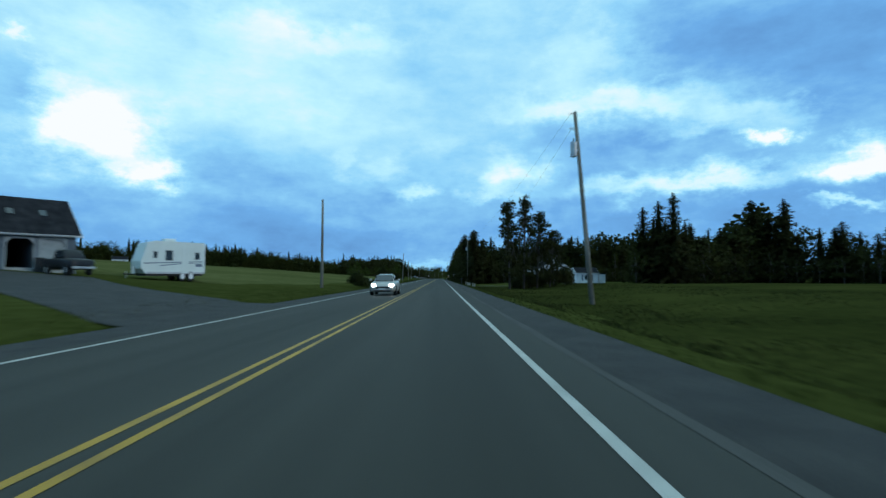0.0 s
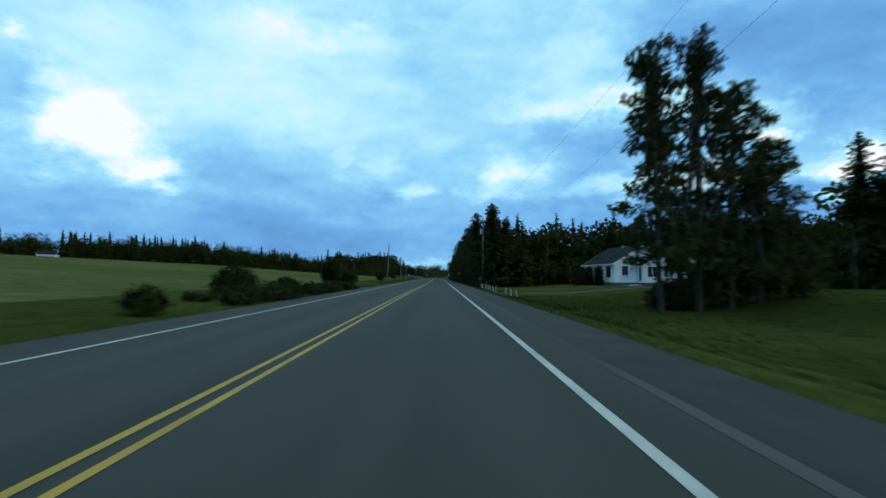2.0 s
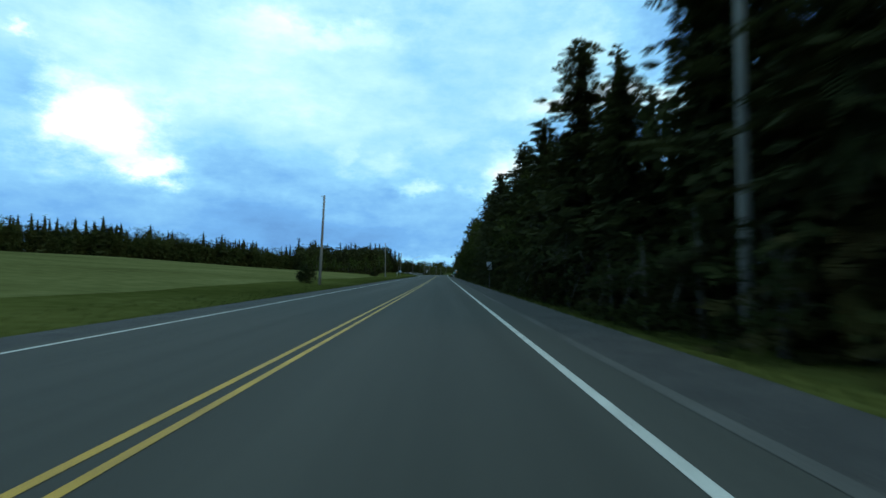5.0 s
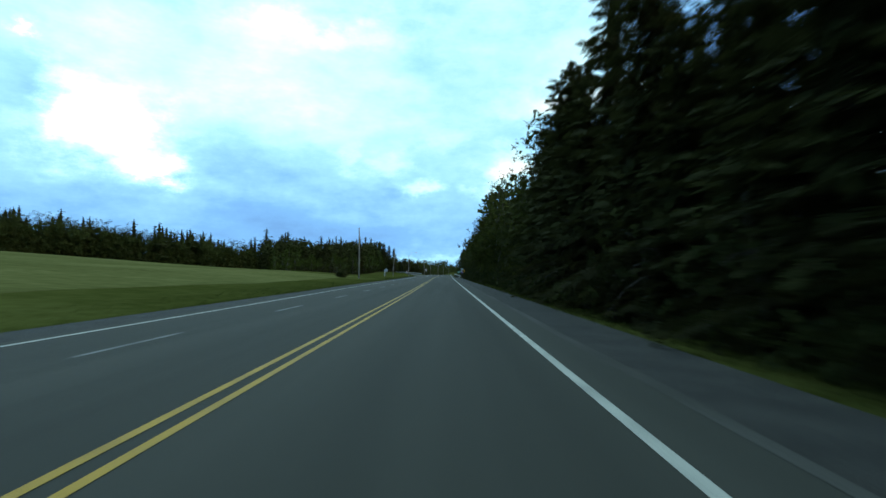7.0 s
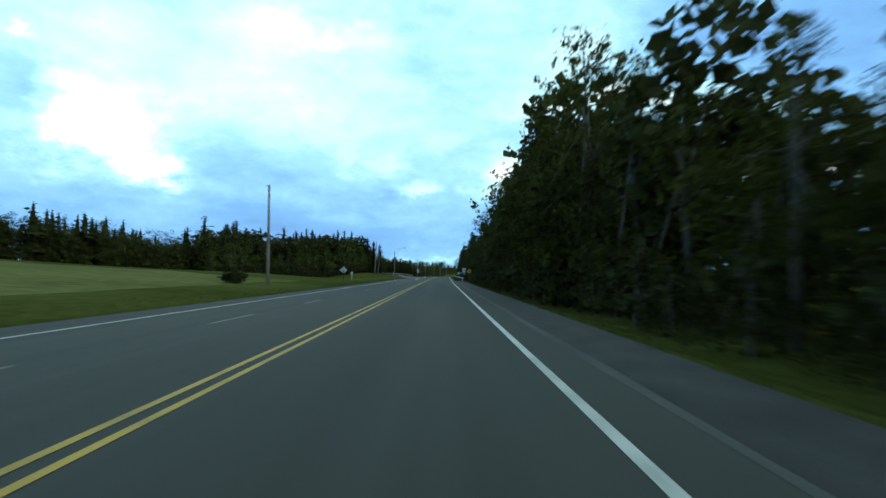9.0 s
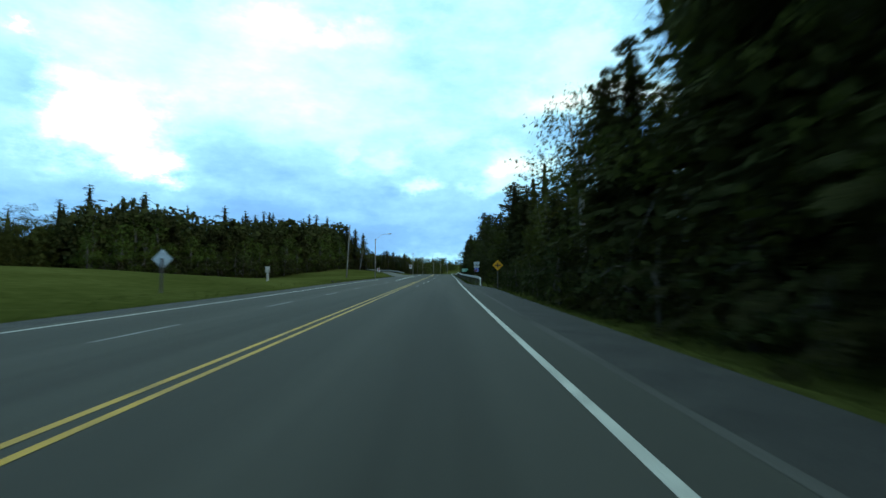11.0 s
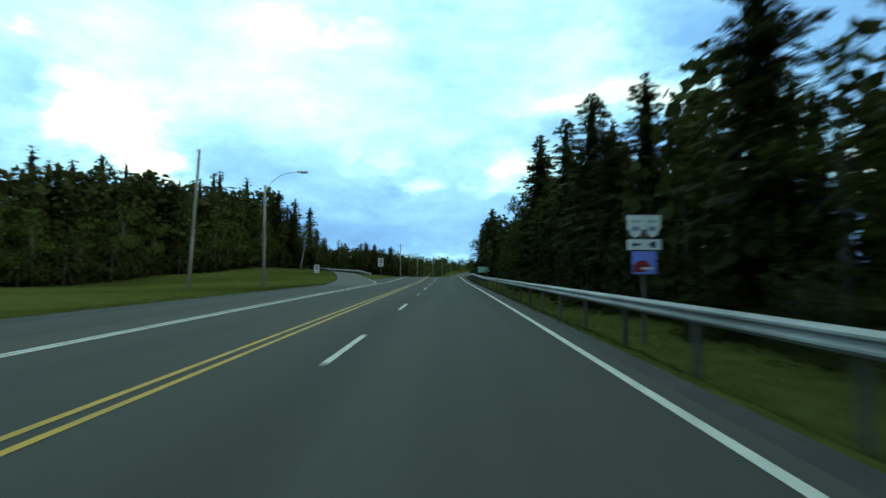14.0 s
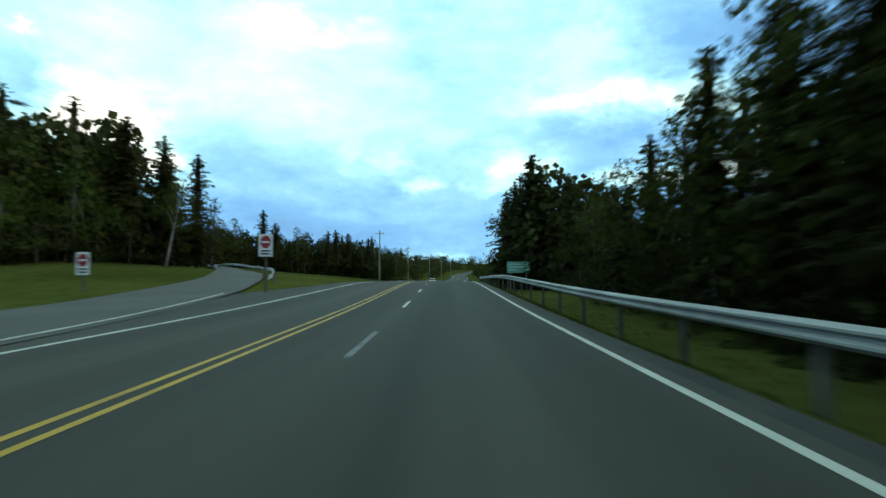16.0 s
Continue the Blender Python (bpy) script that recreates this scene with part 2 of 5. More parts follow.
POLE_WOOD = material("weathered_pole_wood", [(0.10, 0.09, 0.075), (0.17, 0.155, 0.13), (0.24, 0.22, 0.19)], 0.9, scale=2.5, fine=22, bump=0.5, stretch=(1, 1, 0.12), vary=0.15)
STEEL = material("galvanised_steel", [(0.30, 0.31, 0.32), (0.42, 0.43, 0.44), (0.52, 0.53, 0.53)], 0.5, 0.7, scale=2.0, fine=25)
RAIL_STEEL = material("weathered_rail_steel", [(0.15, 0.155, 0.15), (0.24, 0.245, 0.235), (0.33, 0.335, 0.32)], 0.6, 0.2, scale=1.4, fine=20, stretch=(1, 0.3, 1))
WIRE = material("cable", [(0.02, 0.02, 0.022), (0.03, 0.03, 0.032)], 0.6)
WHITE_SIDING = material("white_siding", [(0.55, 0.56, 0.57), (0.68, 0.69, 0.70), (0.76, 0.77, 0.77)], 0.6, scale=0.8, fine=12, fine_mix=0.3)
GREY_SIDING = material("blue_grey_siding", [(0.075, 0.095, 0.115), (0.105, 0.125, 0.15), (0.13, 0.155, 0.18)], 0.7, scale=0.9, fine=14)
WEATHERED_TRIM = material("weathered_pale_paint", [(0.24, 0.26, 0.26), (0.34, 0.36, 0.36)], 0.6, scale=1.5, fine=14)
TRIM_WHITE = material("white_trim", [(0.6, 0.6, 0.6), (0.76, 0.76, 0.76)], 0.5, scale=2)
SHINGLE = material("dark_shingles", [(0.010, 0.010, 0.012), (0.018, 0.018, 0.021), (0.030, 0.029, 0.032)], 0.9, scale=1.0, fine=16, bump=0.5, spec=0.05)
# concrete darkened: the shadow along the house base is put into the colour
SHADED_FOUNDATION = material("shaded_foundation", [(0.05, 0.05, 0.05), (0.08, 0.08, 0.078), (0.11, 0.11, 0.106)], 0.9, scale=1.5, fine=25, bump=0.3)
CONCRETE = material("concrete", [(0.22, 0.22, 0.21), (0.32, 0.32, 0.31), (0.40, 0.40, 0.385)], 0.9, scale=1.5, fine=25, bump=0.3)
POST_WHITE = material("white_post_paint", [(0.17, 0.17, 0.15), (0.27, 0.27, 0.245), (0.37, 0.37, 0.34)], 0.8, scale=4, fine=30)
SIGN_WHITE = material("sign_white", [(0.40, 0.40, 0.40), (0.52, 0.52, 0.52)], 0.45, scale=2)
SIGN_RED = material("sign_red", [(0.15, 0.012, 0.014), (0.21, 0.016, 0.018)], 0.45, scale=2)
SIGN_YELLOW = material("sign_yellow", [(0.46, 0.20, 0.006), (0.56, 0.25, 0.008)], 0.45, scale=2)
SIGN_GREEN = material("sign_green", [(0.10, 0.30, 0.18), (0.14, 0.36, 0.22)], 0.45, scale=2)
SIGN_BLUE = material("sign_blue", [(0.10, 0.14, 0.45), (0.16, 0.2, 0.55)], 0.45, scale=2)
BLACK = material("black_plastic", [(0.012, 0.012, 0.013), (0.022, 0.022, 0.024)], 0.55, scale=4)
RUBBER = material("tyre_rubber", [(0.012, 0.012, 0.012), (0.024, 0.024, 0.024)], 0.85, scale=6)
CAR_WHITE = material("silver_white_car_paint", [(0.34, 0.33, 0.31), (0.42, 0.41, 0.385)], 0.3, 0.3, scale=1.0, spec=0.5)
TRUCK_BLACK = material("dark_car_paint", [(0.010, 0.010, 0.012), (0.016, 0.016, 0.019)], 0.4, scale=1.0, spec=0.3)
TRAILER_WHITE = material("cream_trailer_shell", [(0.60, 0.63, 0.60), (0.70, 0.73, 0.70)], 0.4, scale=0.8, fine=10)
STRIPE = material("grey_blue_stripe", [(0.10, 0.13, 0.18), (0.16, 0.19, 0.25)], 0.4, scale=2)
DARK_INSIDE = material("dark_interior", [(0.01, 0.009, 0.009), (0.025, 0.02, 0.018)], 0.9, scale=2)
DARK_CLUMP = material("dark_clump", [(0.012, 0.015, 0.009), (0.028, 0.032, 0.02)], 0.95, scale=3, fine=20, bump=0.8)
HEADLIGHT = glowing("headlight", (1.0, 0.97, 0.9), 30.0)
GLASS = bpy.data.materials.new("window_glass")
GLASS.use_nodes = True
gb = GLASS.node_tree.nodes["Principled BSDF"]
gb.inputs["Base Color"].default_value = (0.02, 0.025, 0.03, 1)
gb.inputs["Roughness"].default_value = 0.05


# ---- mesh helpers ----
def mesh_object(name, verts, faces, mat, parent=None, label="", smooth=False):
    me = bpy.data.meshes.new(name)
    me.from_pydata([tuple(v) for v in verts], [], [tuple(f) for f in faces])
    me.materials.append(mat)
    if smooth:
        me.polygons.foreach_set("use_smooth", [True] * len(me.polygons))
    me.update()
    ob = new(name, me)
    if parent:
        ob.parent = parent
    if label:
        ob["label"] = label
    return ob


def part(name, bm, mat, parent=None, label="", smooth=False):
    me = bpy.data.meshes.new(name)
    bm.normal_update()
    bm.to_mesh(me)
    bm.free()
    me.materials.append(mat)
    if smooth:
        me.polygons.foreach_set("use_smooth", [True] * len(me.polygons))
    ob = new(name, me)
    if parent:
        ob.parent = parent
    if label:
        ob["label"] = label
    return ob


def box(x0, x1, y0, y1, z0, z1, bevel=0.0, bm=None):
    own = bmesh.new()
    r = bmesh.ops.create_cube(own, size=1)
    bmesh.ops.scale(own, vec=(x1 - x0, y1 - y0, z1 - z0), verts=own.verts)
    bmesh.ops.translate(own, vec=((x0 + x1) / 2, (y0 + y1) / 2, (z0 + z1) / 2), verts=own.verts)
    if bevel:
        bmesh.ops.bevel(own, geom=list(own.edges), offset=bevel, segments=2, affect="EDGES", profile=0.6)
    if bm is None:
        return own
    me = bpy.data.meshes.new("tmp")
    own.to_mesh(me)
    own.free()
    bm.from_mesh(me)
    bpy.data.meshes.remove(me)
    return bm


def tube(p0, p1, r0, r1, seg=10, bm=None, rings=1):
    bm = bm or bmesh.new()
    p0, p1 = Vector(p0), Vector(p1)
    q = (p1 - p0).to_track_quat("Z", "Y").to_matrix()
    loops = []
    for k in range(rings + 1):
        f = k / rings
        c, r = p0.lerp(p1, f), r0 + (r1 - r0) * f
        loops.append([bm.verts.new(c + q @ Vector((math.cos(a) * r, math.sin(a) * r, 0))) for a in [2 * math.pi * i / seg for i in range(seg)]])
    for a, b in zip(loops, loops[1:]):
        for i in range(seg):
            bm.faces.new((a[i], a[(i + 1) % seg], b[(i + 1) % seg], b[i]))
    bm.faces.new(loops[0][::-1])
    bm.faces.new(loops[-1])
    return bm


def prism(outline, y0, y1, bm=None):
    """An outline in x and z, drawn out from y0 to y1."""
    bm = bm or bmesh.new()
    a = [bm.verts.new((x, y0, z)) for x, z in outline]
    b = [bm.verts.new((x, y1, z)) for x, z in outline]
    n = len(outline)
    bm.faces.new(a)
    bm.faces.new(b[::-1])
    for i in range(n):
        bm.faces.new((a[i], b[i], b[(i + 1) % n], a[(i + 1) % n]))
    bmesh.ops.recalc_face_normals(bm, faces=bm.faces)
    return bm


def thing(name, m, label, category, group="", kind=""):
    e = new(name)
    e.matrix_world = m
    e.empty_display_size = 0.2
    return tagged(e, label, category, group, kind)


# ---- lie of the land ----
def curve(knots):
    ks = [(float(a), float(b)) for a, b in knots]

    def f(v):
        if v <= ks[0][0]:
            return ks[0][1]
        for (a, za), (b, zb) in zip(ks, ks[1:]):
            if v <= b:
                u = (v - a) / (b - a)
                return za + (zb - za) * u * u * (3 - 2 * u)
        return ks[-1][1]
    return f


def bow(knots):
    """A gentle line through knots with no steps in its slope."""
    ks = [(float(a), float(b)) for a, b in knots]
    cut = [(b - z) / (a - y) for (y, z), (a, b) in zip(ks, ks[1:])]
    slope = [0.0] + [0.0 if p * q <= 0 else 2 * p * q / (p + q) for p, q in zip(cut, cut[1:])] + [0.0]

    def f(v):
        if v <= ks[0][0]:
            return ks[0][1]
        for i, ((a, za), (b, zb)) in enumerate(zip(ks, ks[1:])):
            if v <= b:
                w = b - a
                u = (v - a) / w
                return za * (1 + 2 * u) * (1 - u) ** 2 + zb * u * u * (3 - 2 * u) + w * (slope[i] * u * (1 - u) ** 2 - slope[i + 1] * u * u * (1 - u))
        return ks[-1][1]
    return f


def smooth(u):
    u = min(max(u, 0.0), 1.0)
    return u * u * (3 - 2 * u)


road_z = curve([(405, 0), (438, 0.28), (470, -0.2), (520, -2.0), (600, -3.6), (700, -3.6), (850, -2.2), (1000, 2), (1300, 12), (2600, 24)])
bend = curve([(440, 0), (820, 13), (1100, 60), (3000, 160)])
white_right = bow([(-80, 1.29), (20, 1.29), (45, 1.31), (70, 1.38), (200, 1.38), (260, 1.41), (290, 1.47), (315, 1.61), (340, 1.87), (364, 2.13), (390, 2.27), (420, 2.33), (460, 2.35)])
yellow_mid = bow([(-80, -2.44), (45, -2.44), (80, -2.52), (100, -2.44), (185, -2.35), (205, -2.38), (229, -2.53), (290, -2.93), (315, -3.03), (340, -3.11), (364, -3.20), (400, -3.22), (440, -3.22)])
white_outer = bow([(-80, -6.2), (60, -6.25), (120, -6.75), (190, -7.6), (212, -8.0), (240, -8.4), (300, -8.75), (325, -9.45), (350, -9.85), (380, -9.9)])
tarmac_left = bow([(-80, -6.6), (60, -6.65), (120, -7.15), (190, -8.05), (212, -8.45), (240, -8.85), (300, -9.2), (325, -9.95), (350, -10.3), (398, -10.2), (412, -10.0), (432, -7.6), (460, -7.4)])
hill_b = curve([(-150, 0.35), (60, 0.6), (160, 1), (290, 1), (372, 0.12), (410, 0)])
verge_a = curve([(-20, 1), (18, 1.4), (46, 1.4), (75, 1), (320, 1), (372, -0.25), (405, -0.25), (424, 0.6), (446, 1.5)])
dip_r = curve([(-30, -0.25), (128, -0.35), (140, -0.45), (310, -0.45), (330, -0.8), (440, -0.8)])


hard_edge = curve([(310, 0.85), (328, 0.30)])
loose_edge = curve([(308, 1.45), (326, 0.42)])


def tarmac_right(y):
    return white_right(y) + hard_edge(y)


def gz(x, y):
    base = road_z(y)
    xs = x - bend(y)
    gl = tarmac_left(y) - 1.4
    if xs < gl:
        d = gl - xs
        z = base - 0.10 + 0.055 * min(d, 26) * verge_a(y) * smooth(d / 3)
        z += 6.3 * smooth((d - 8) / 120) * hill_b(y)
        z += 0.10 * noise.noise((x * 0.11, y * 0.11, 3)) * smooth(d / 4)
        if y > 700:
            z += 14 * smooth((d - 20) / 300) * smooth((y - 700) / 300)
        return z
    gr = tarmac_right(y) + loose_edge(y) - 0.15
    if xs > gr:
        d = xs - gr
        z = base - 0.08 + dip_r(y) * smooth(d / 2.6) + (0.55 if y < 132 else 0.3) * smooth((d - 8) / 9)
        z += 0.10 * noise.noise((x * 0.11, y * 0.11, 9)) * smooth(d / 3)
        return z
    return base - 0.10


def strip(name, left, right, ys, lift, mat, thick=0.0, label="", parent=None, nx=1):
    verts, faces = [], []
    for y in ys:
        l, r = left(y) + bend(y), right(y) + bend(y)
        for k in range(nx + 1):
            verts.append((l + (r - l) * k / nx, y, road_z(y) + lift))
    m = nx + 1
    for i in range(len(ys) - 1):
        for k in range(nx):
            a = i * m + k
            faces.append((a, a + 1, a + m + 1, a + m))
    ob = mesh_object(name, verts, faces, mat, parent, label)
    return ob


def span(a, b, step):
    n = max(1, round((b - a) / step))
    return [a + (b - a) * i / n for i in range(n + 1)]


ROAD_YS = span(-80, 400, 5) + span(400, 900, 4)[1:] + span(900, 1300, 20)[1:]
xs = [-3000, -2000, -1200, -700, -450] + span(-340, -60, 8) + span(-60, -16, 2)[1:] + span(-16, 16, 0.5)[1:] + span(16, 80, 3)[1:] + span(80, 340, 20)[1:] + [450, 700, 1200, 2000, 3000]
ys = [-800, -400, -200] + span(-90, 480, 3) + span(480, 1000, 12)[1:] + [1060, 1150, 1300, 1600, 2200, 3000, 4000]
gv = [(x, y, gz(x, y)) for y in ys for x in xs]
W = len(xs)
gf = [(j * W + i, j * W + i + 1, (j + 1) * W + i + 1, (j + 1) * W + i) for j in range(len(ys) - 1) for i in range(W - 1)]
ground = tagged(mesh_object("ground", gv, gf, FIELD, smooth=True), "rolling green grass field and verge beside the road", "ground", kind="structure")

road = tagged(strip("road", tarmac_left, tarmac_right, ROAD_YS, 0.0, ASPHALT, nx=4), "dark grey asphalt two-lane rural highway with worn wheel tracks", "road", kind="structure")
for nm, a, b in (("shoulder_left", lambda y: tarmac_left(y) - 1.5, lambda y: tarmac_left(y) + 0.3), ("shoulder_right", lambda y: tarmac_right(y) - 0.3, lambda y: tarmac_right(y) + loose_edge(y))):
    tagged(strip(nm, a, b, ROAD_YS, -0.035, GRAVEL, nx=2), "grey gravel road shoulder with loose stones", "road shoulder", kind="structure")


def line(name, mid, width, y0, y1, mat, label, step=4.0, lift=0.005):
    return tagged(strip(name, lambda y: mid(y) - width / 2, lambda y: mid(y) + width / 2, span(y0, y1, step), lift, mat), label, "road marking", kind="structure")


line("road_marking_right", white_right, 0.12, -80, 900, WHITE_LINE, "solid white edge line along the asphalt")
tagged(strip("road_edge", lambda y: white_right(y) + 0.70 + 0.03 * math.sin(y * 0.37), lambda y: white_right(y) + 0.87 + 0.03 * math.sin(y * 0.61), span(-80, 300, 3), 0.004, DUSTY), "pale dusty strip along the asphalt edge", "road", kind="structure")
line("road_marking_outer", white_outer, 0.11, -80, 352, WHITE_LINE, "solid white edge line beside the gravel shoulder")
line("road_marking_yellow", lambda y: yellow_mid(y) + 0.13, 0.095, -80, 900, YELLOW_LINE, "double yellow centre line, one of two stripes")
line("road_marking_yellow", lambda y: yellow_mid(y) - 0.13, 0.095, -80, 900, YELLOW_LINE, "double yellow centre line, one of two stripes")
line("road_marking_ramp", curve([(345, -6.45), (375, -7.05), (394, -7.35), (396, -7.4)]), 0.10, 345, 395, WHITE_LINE, "thin white edge line beside the ramp mouth", lift=0.006)
lane_left = curve([(330, -6.1), (375, -6.7), (400, -6.7), (440, -7.0)])
line("road_marking_left", lane_left, 0.13, 338, 900, WHITE_LINE, "solid white edge line along the far lane")
dash_x = curve([(310, -2.1), (345, -1.7), (365, -1.53)])
for k in range(-3, 15):
    y0 = 342.5 + 9.8 * k
    line("lane_dash", dash_x, 0.11, y0, y0 + 3.1, WORN_LINE if k % 3 == 0 else WHITE_LINE, "short white lane dash, slightly worn", 3.1)
dash_l = curve([(180, -5.5), (330, -6.1)])
for k in range(0, 17):
    y0 = 180 + 9.1 * k
    line("lane_dash", dash_l, 0.10, y0, y0 + 3.0, WORN_LINE, "short white lane dash, almost worn away", 3.0)


# ---- trees ----
def kites(rng, base, direction, up, length, width):
    """Four-cornered sprays of needles or leaves, one for each row."""
    side = np.cross(direction, up)
    side /= np.linalg.norm(side, axis=1, keepdims=True) + 1e-9
    mid = base + direction * (length * 0.45)[:, None]
    v = np.stack([base, mid + side * width[:, None], base + direction * length[:, None], mid - side * width[:, None]], 1)
    return v.reshape(-1, 3)


def quads(n):
    i = np.arange(n)[:, None] * 4
    return np.hstack([i, i + 1, i + 2, i + 3]).tolist()


def fir_crown(seed, h, r, low, branches, spray, ragged=0.28, tiers=11):
    """Branches wind up the trunk; each carries sprays on both sides that hang a little."""
    rng = np.random.default_rng(seed)
    B, D, U, L, Wd = [], [], [], [], []
    for i in range(branches):
        f = 1 - (1 - (i + rng.uniform(0, 1)) / branches) ** 1.45
        z = h * (low + (0.985 - low) * f)
        gap = 0.62 if math.sin(f * 37 + seed * 1.7) > 0.45 else 1.0
        ln = (r * 1.15 * (1 - f) ** 0.82 + 0.24) * rng.uniform(1 - ragged * 1.7, 1 + ragged * 1.2) * gap
        a = i * 2.39996 + rng.uniform(-0.5, 0.5)
        lift = -0.30 + 0.62 * f + rng.uniform(-0.16, 0.16)
        out = np.array([math.cos(a), math.sin(a), lift])
        m = max(1, int(round(ln / (spray * 0.5))))
        for j in range(m):
            u = (j + 0.35) / m
            p = np.array([0, 0, z]) + out * ln * u + np.array([0, 0, -0.14 * ln * u * u])
            for sgn in ((-1, 1) if j < m - 1 else (-0.6, 0.0, 0.6)):
                ang = a + sgn * rng.uniform(0.45, 1.0)
                d = np.array([math.cos(ang), math.sin(ang), lift - rng.uniform(0.05, 0.55)])
                B.append(p)
                D.append(d / np.linalg.norm(d))
                U.append([rng.uniform(-0.7, 0.7), rng.uniform(-0.7, 0.7), 1])
                s = min(spray, ln * 0.9 + 0.12) * (0.6 + 0.5 * (1 - u)) * rng.uniform(0.7, 1.2)
                L.append(s)
                Wd.append(s * rng.uniform(0.32, 0.50))
    for i in range(tiers):
        f = 1 - (1 - (i + 0.3) / tiers) ** 1.9
        rad = r * (1 - f) ** 0.85 * 0.55 + 0.06
        gap = h * (1 - low) * (f - 1 + (1 - max(i - 0.9, 0) / tiers) ** 1.9) * 0.95 + 0.2
        for k in range(10):
            a = i * 0.7 + k * 0.628 + rng.uniform(-0.25, 0.25)
            d = np.array([math.cos(a) * rad, math.sin(a) * rad, -max(rad * rng.uniform(0.45, 0.9), gap)])
            n = np.linalg.norm(d)
            B.append([0, 0, h * (low + (0.97 - low) * f) + 0.35 * rad])
            D.append(d / n)
            U.append([0, 0, 1])
            L.append(n * rng.uniform(0.8, 1.2))
            Wd.append(n * 0.26)
    for k in range(5):
        B.append([0, 0, h * 0.955 + 0.06 * k])
        D.append([0.3 * math.cos(k * 2.1), 0.3 * math.sin(k * 2.1), 0.95])
        U.append([1, 0.3, 0.1])
        L.append(h * 0.028)
        Wd.append(0.05)
    return kites(rng, np.array(B), np.array(D), np.array(U, float), np.array(L), np.array(Wd))


def leaf_crown(seed, blobs, leaf, density):
    """blobs: centre, radii; leaves sit mostly in their outer shell."""
    rng = np.random.default_rng(seed)
    B = []
    for (cx, cy, cz, rx, rz) in blobs:
        n = int(density * (rx * rx * 2 + rx * rz))
        d = rng.normal(size=(n, 3))
        d /= np.linalg.norm(d, axis=1, keepdims=True)
        rad = rng.uniform(0.25, 1.0, n) ** 0.45 * (1 + 0.22 * np.sin(d[:, 0] * 7 + seed) * np.sin(d[:, 2] * 6 + d[:, 1] * 5))
        B.append(np.array([cx, cy, cz]) + d * np.stack([rx * rad, rx * rad, rz * rad], 1))
    B = np.vstack(B)
    n = len(B)
    D = rng.normal(size=(n, 3)) + np.array([0, 0, -0.3])
    D /= np.linalg.norm(D, axis=1, keepdims=True)
    U = rng.normal(size=(n, 3))
    L = leaf * rng.uniform(0.6, 1.35, n)
    return kites(rng, B, D, U, L, L * rng.uniform(0.38, 0.55, n))


def crown_mesh(name, verts, mat, rise=None):
    """Sprays as one mesh. rise: for a single crown, the height round which its shading turns outwards."""
    q = verts.reshape(-1, 4, 3)
    if rise is not None:
        away = q.mean(axis=1) - np.array([0, 0, rise])
        inward = (np.cross(q[:, 1] - q[:, 0], q[:, 2] - q[:, 0]) * away).sum(axis=1) < 0
        q[inward] = q[inward][:, [0, 3, 2, 1]]
    verts = q.reshape(-1, 3)
    me = bpy.data.meshes.new(name)
    me.from_pydata(verts.tolist(), [], quads(len(verts) // 4))
    # lengthwise and sideways metres on each spray, so that twigs and leaves keep their true size
    ln, wd = np.linalg.norm(q[:, 2] - q[:, 0], axis=1), np.linalg.norm(q[:, 1] - q[:, 3], axis=1) / 2
    zero = np.zeros_like(ln)
    me.uv_layers.new(name="spray").data.foreach_set("uv", np.stack([zero, zero, ln * 0.45, wd, ln, zero, ln * 0.45, -wd], 1).ravel())
    me.materials.append(mat)
    if rise is not None:
        flat = np.cross(q[:, 1] - q[:, 0], q[:, 2] - q[:, 0])
        flat /= np.linalg.norm(flat, axis=1, keepdims=True) + 1e-9
        out = verts - np.array([0, 0, rise])
        out[:, 2] *= 0.5
        out /= np.linalg.norm(out, axis=1, keepdims=True) + 1e-9
        out = out * 0.8 + np.repeat(flat, 4, axis=0) * 0.35
        out /= np.linalg.norm(out, axis=1, keepdims=True) + 1e-9
        me.normals_split_custom_set_from_vertices(out.tolist())
    return me


def fir_trunk(h, r):
    bm = tube((0, 0, -0.4), (0, 0, h * 0.97), r, 0.02, 8, rings=3)
    return bm


def make_fir(seed, h, r, low, step, spray, name="fir_tree", label="tall dark green fir tree at the edge of the wood", mat=None):
    e = thing(name, pose(0, 0, 0), label, "tree", "roadside trees")
    part("trunk", fir_trunk(h, 0.05 + h * 0.011), BARK, e, smooth=True)
    o = new("crown", crown_mesh("crown", fir_crown(seed, h, r, low, step, spray), mat or NEEDLES, h * 0.3))
    o.parent = e
    return e


def limbs(rng, blobs, h0, r, lean=(0, 0)):
    bm = bmesh.new()
    top = Vector((lean[0], lean[1], h0))
    tube((0, 0, -0.4), top, r, r * 0.6, 8, bm, 3)
    for cx, cy, cz, rx, rz in blobs:
        st = Vector((0, 0, 0)).lerp(top, rng.uniform(0.55, 1.0))
        mid = st.lerp(Vector((cx, cy, cz)), 0.5) + Vector((0, 0, 0.25))
        tube(st, mid, r * 0.45, r * 0.28, 6, bm)
        tube(mid, (cx, cy, cz + rz * 0.4), r * 0.28, 0.02, 6, bm)
    return bm


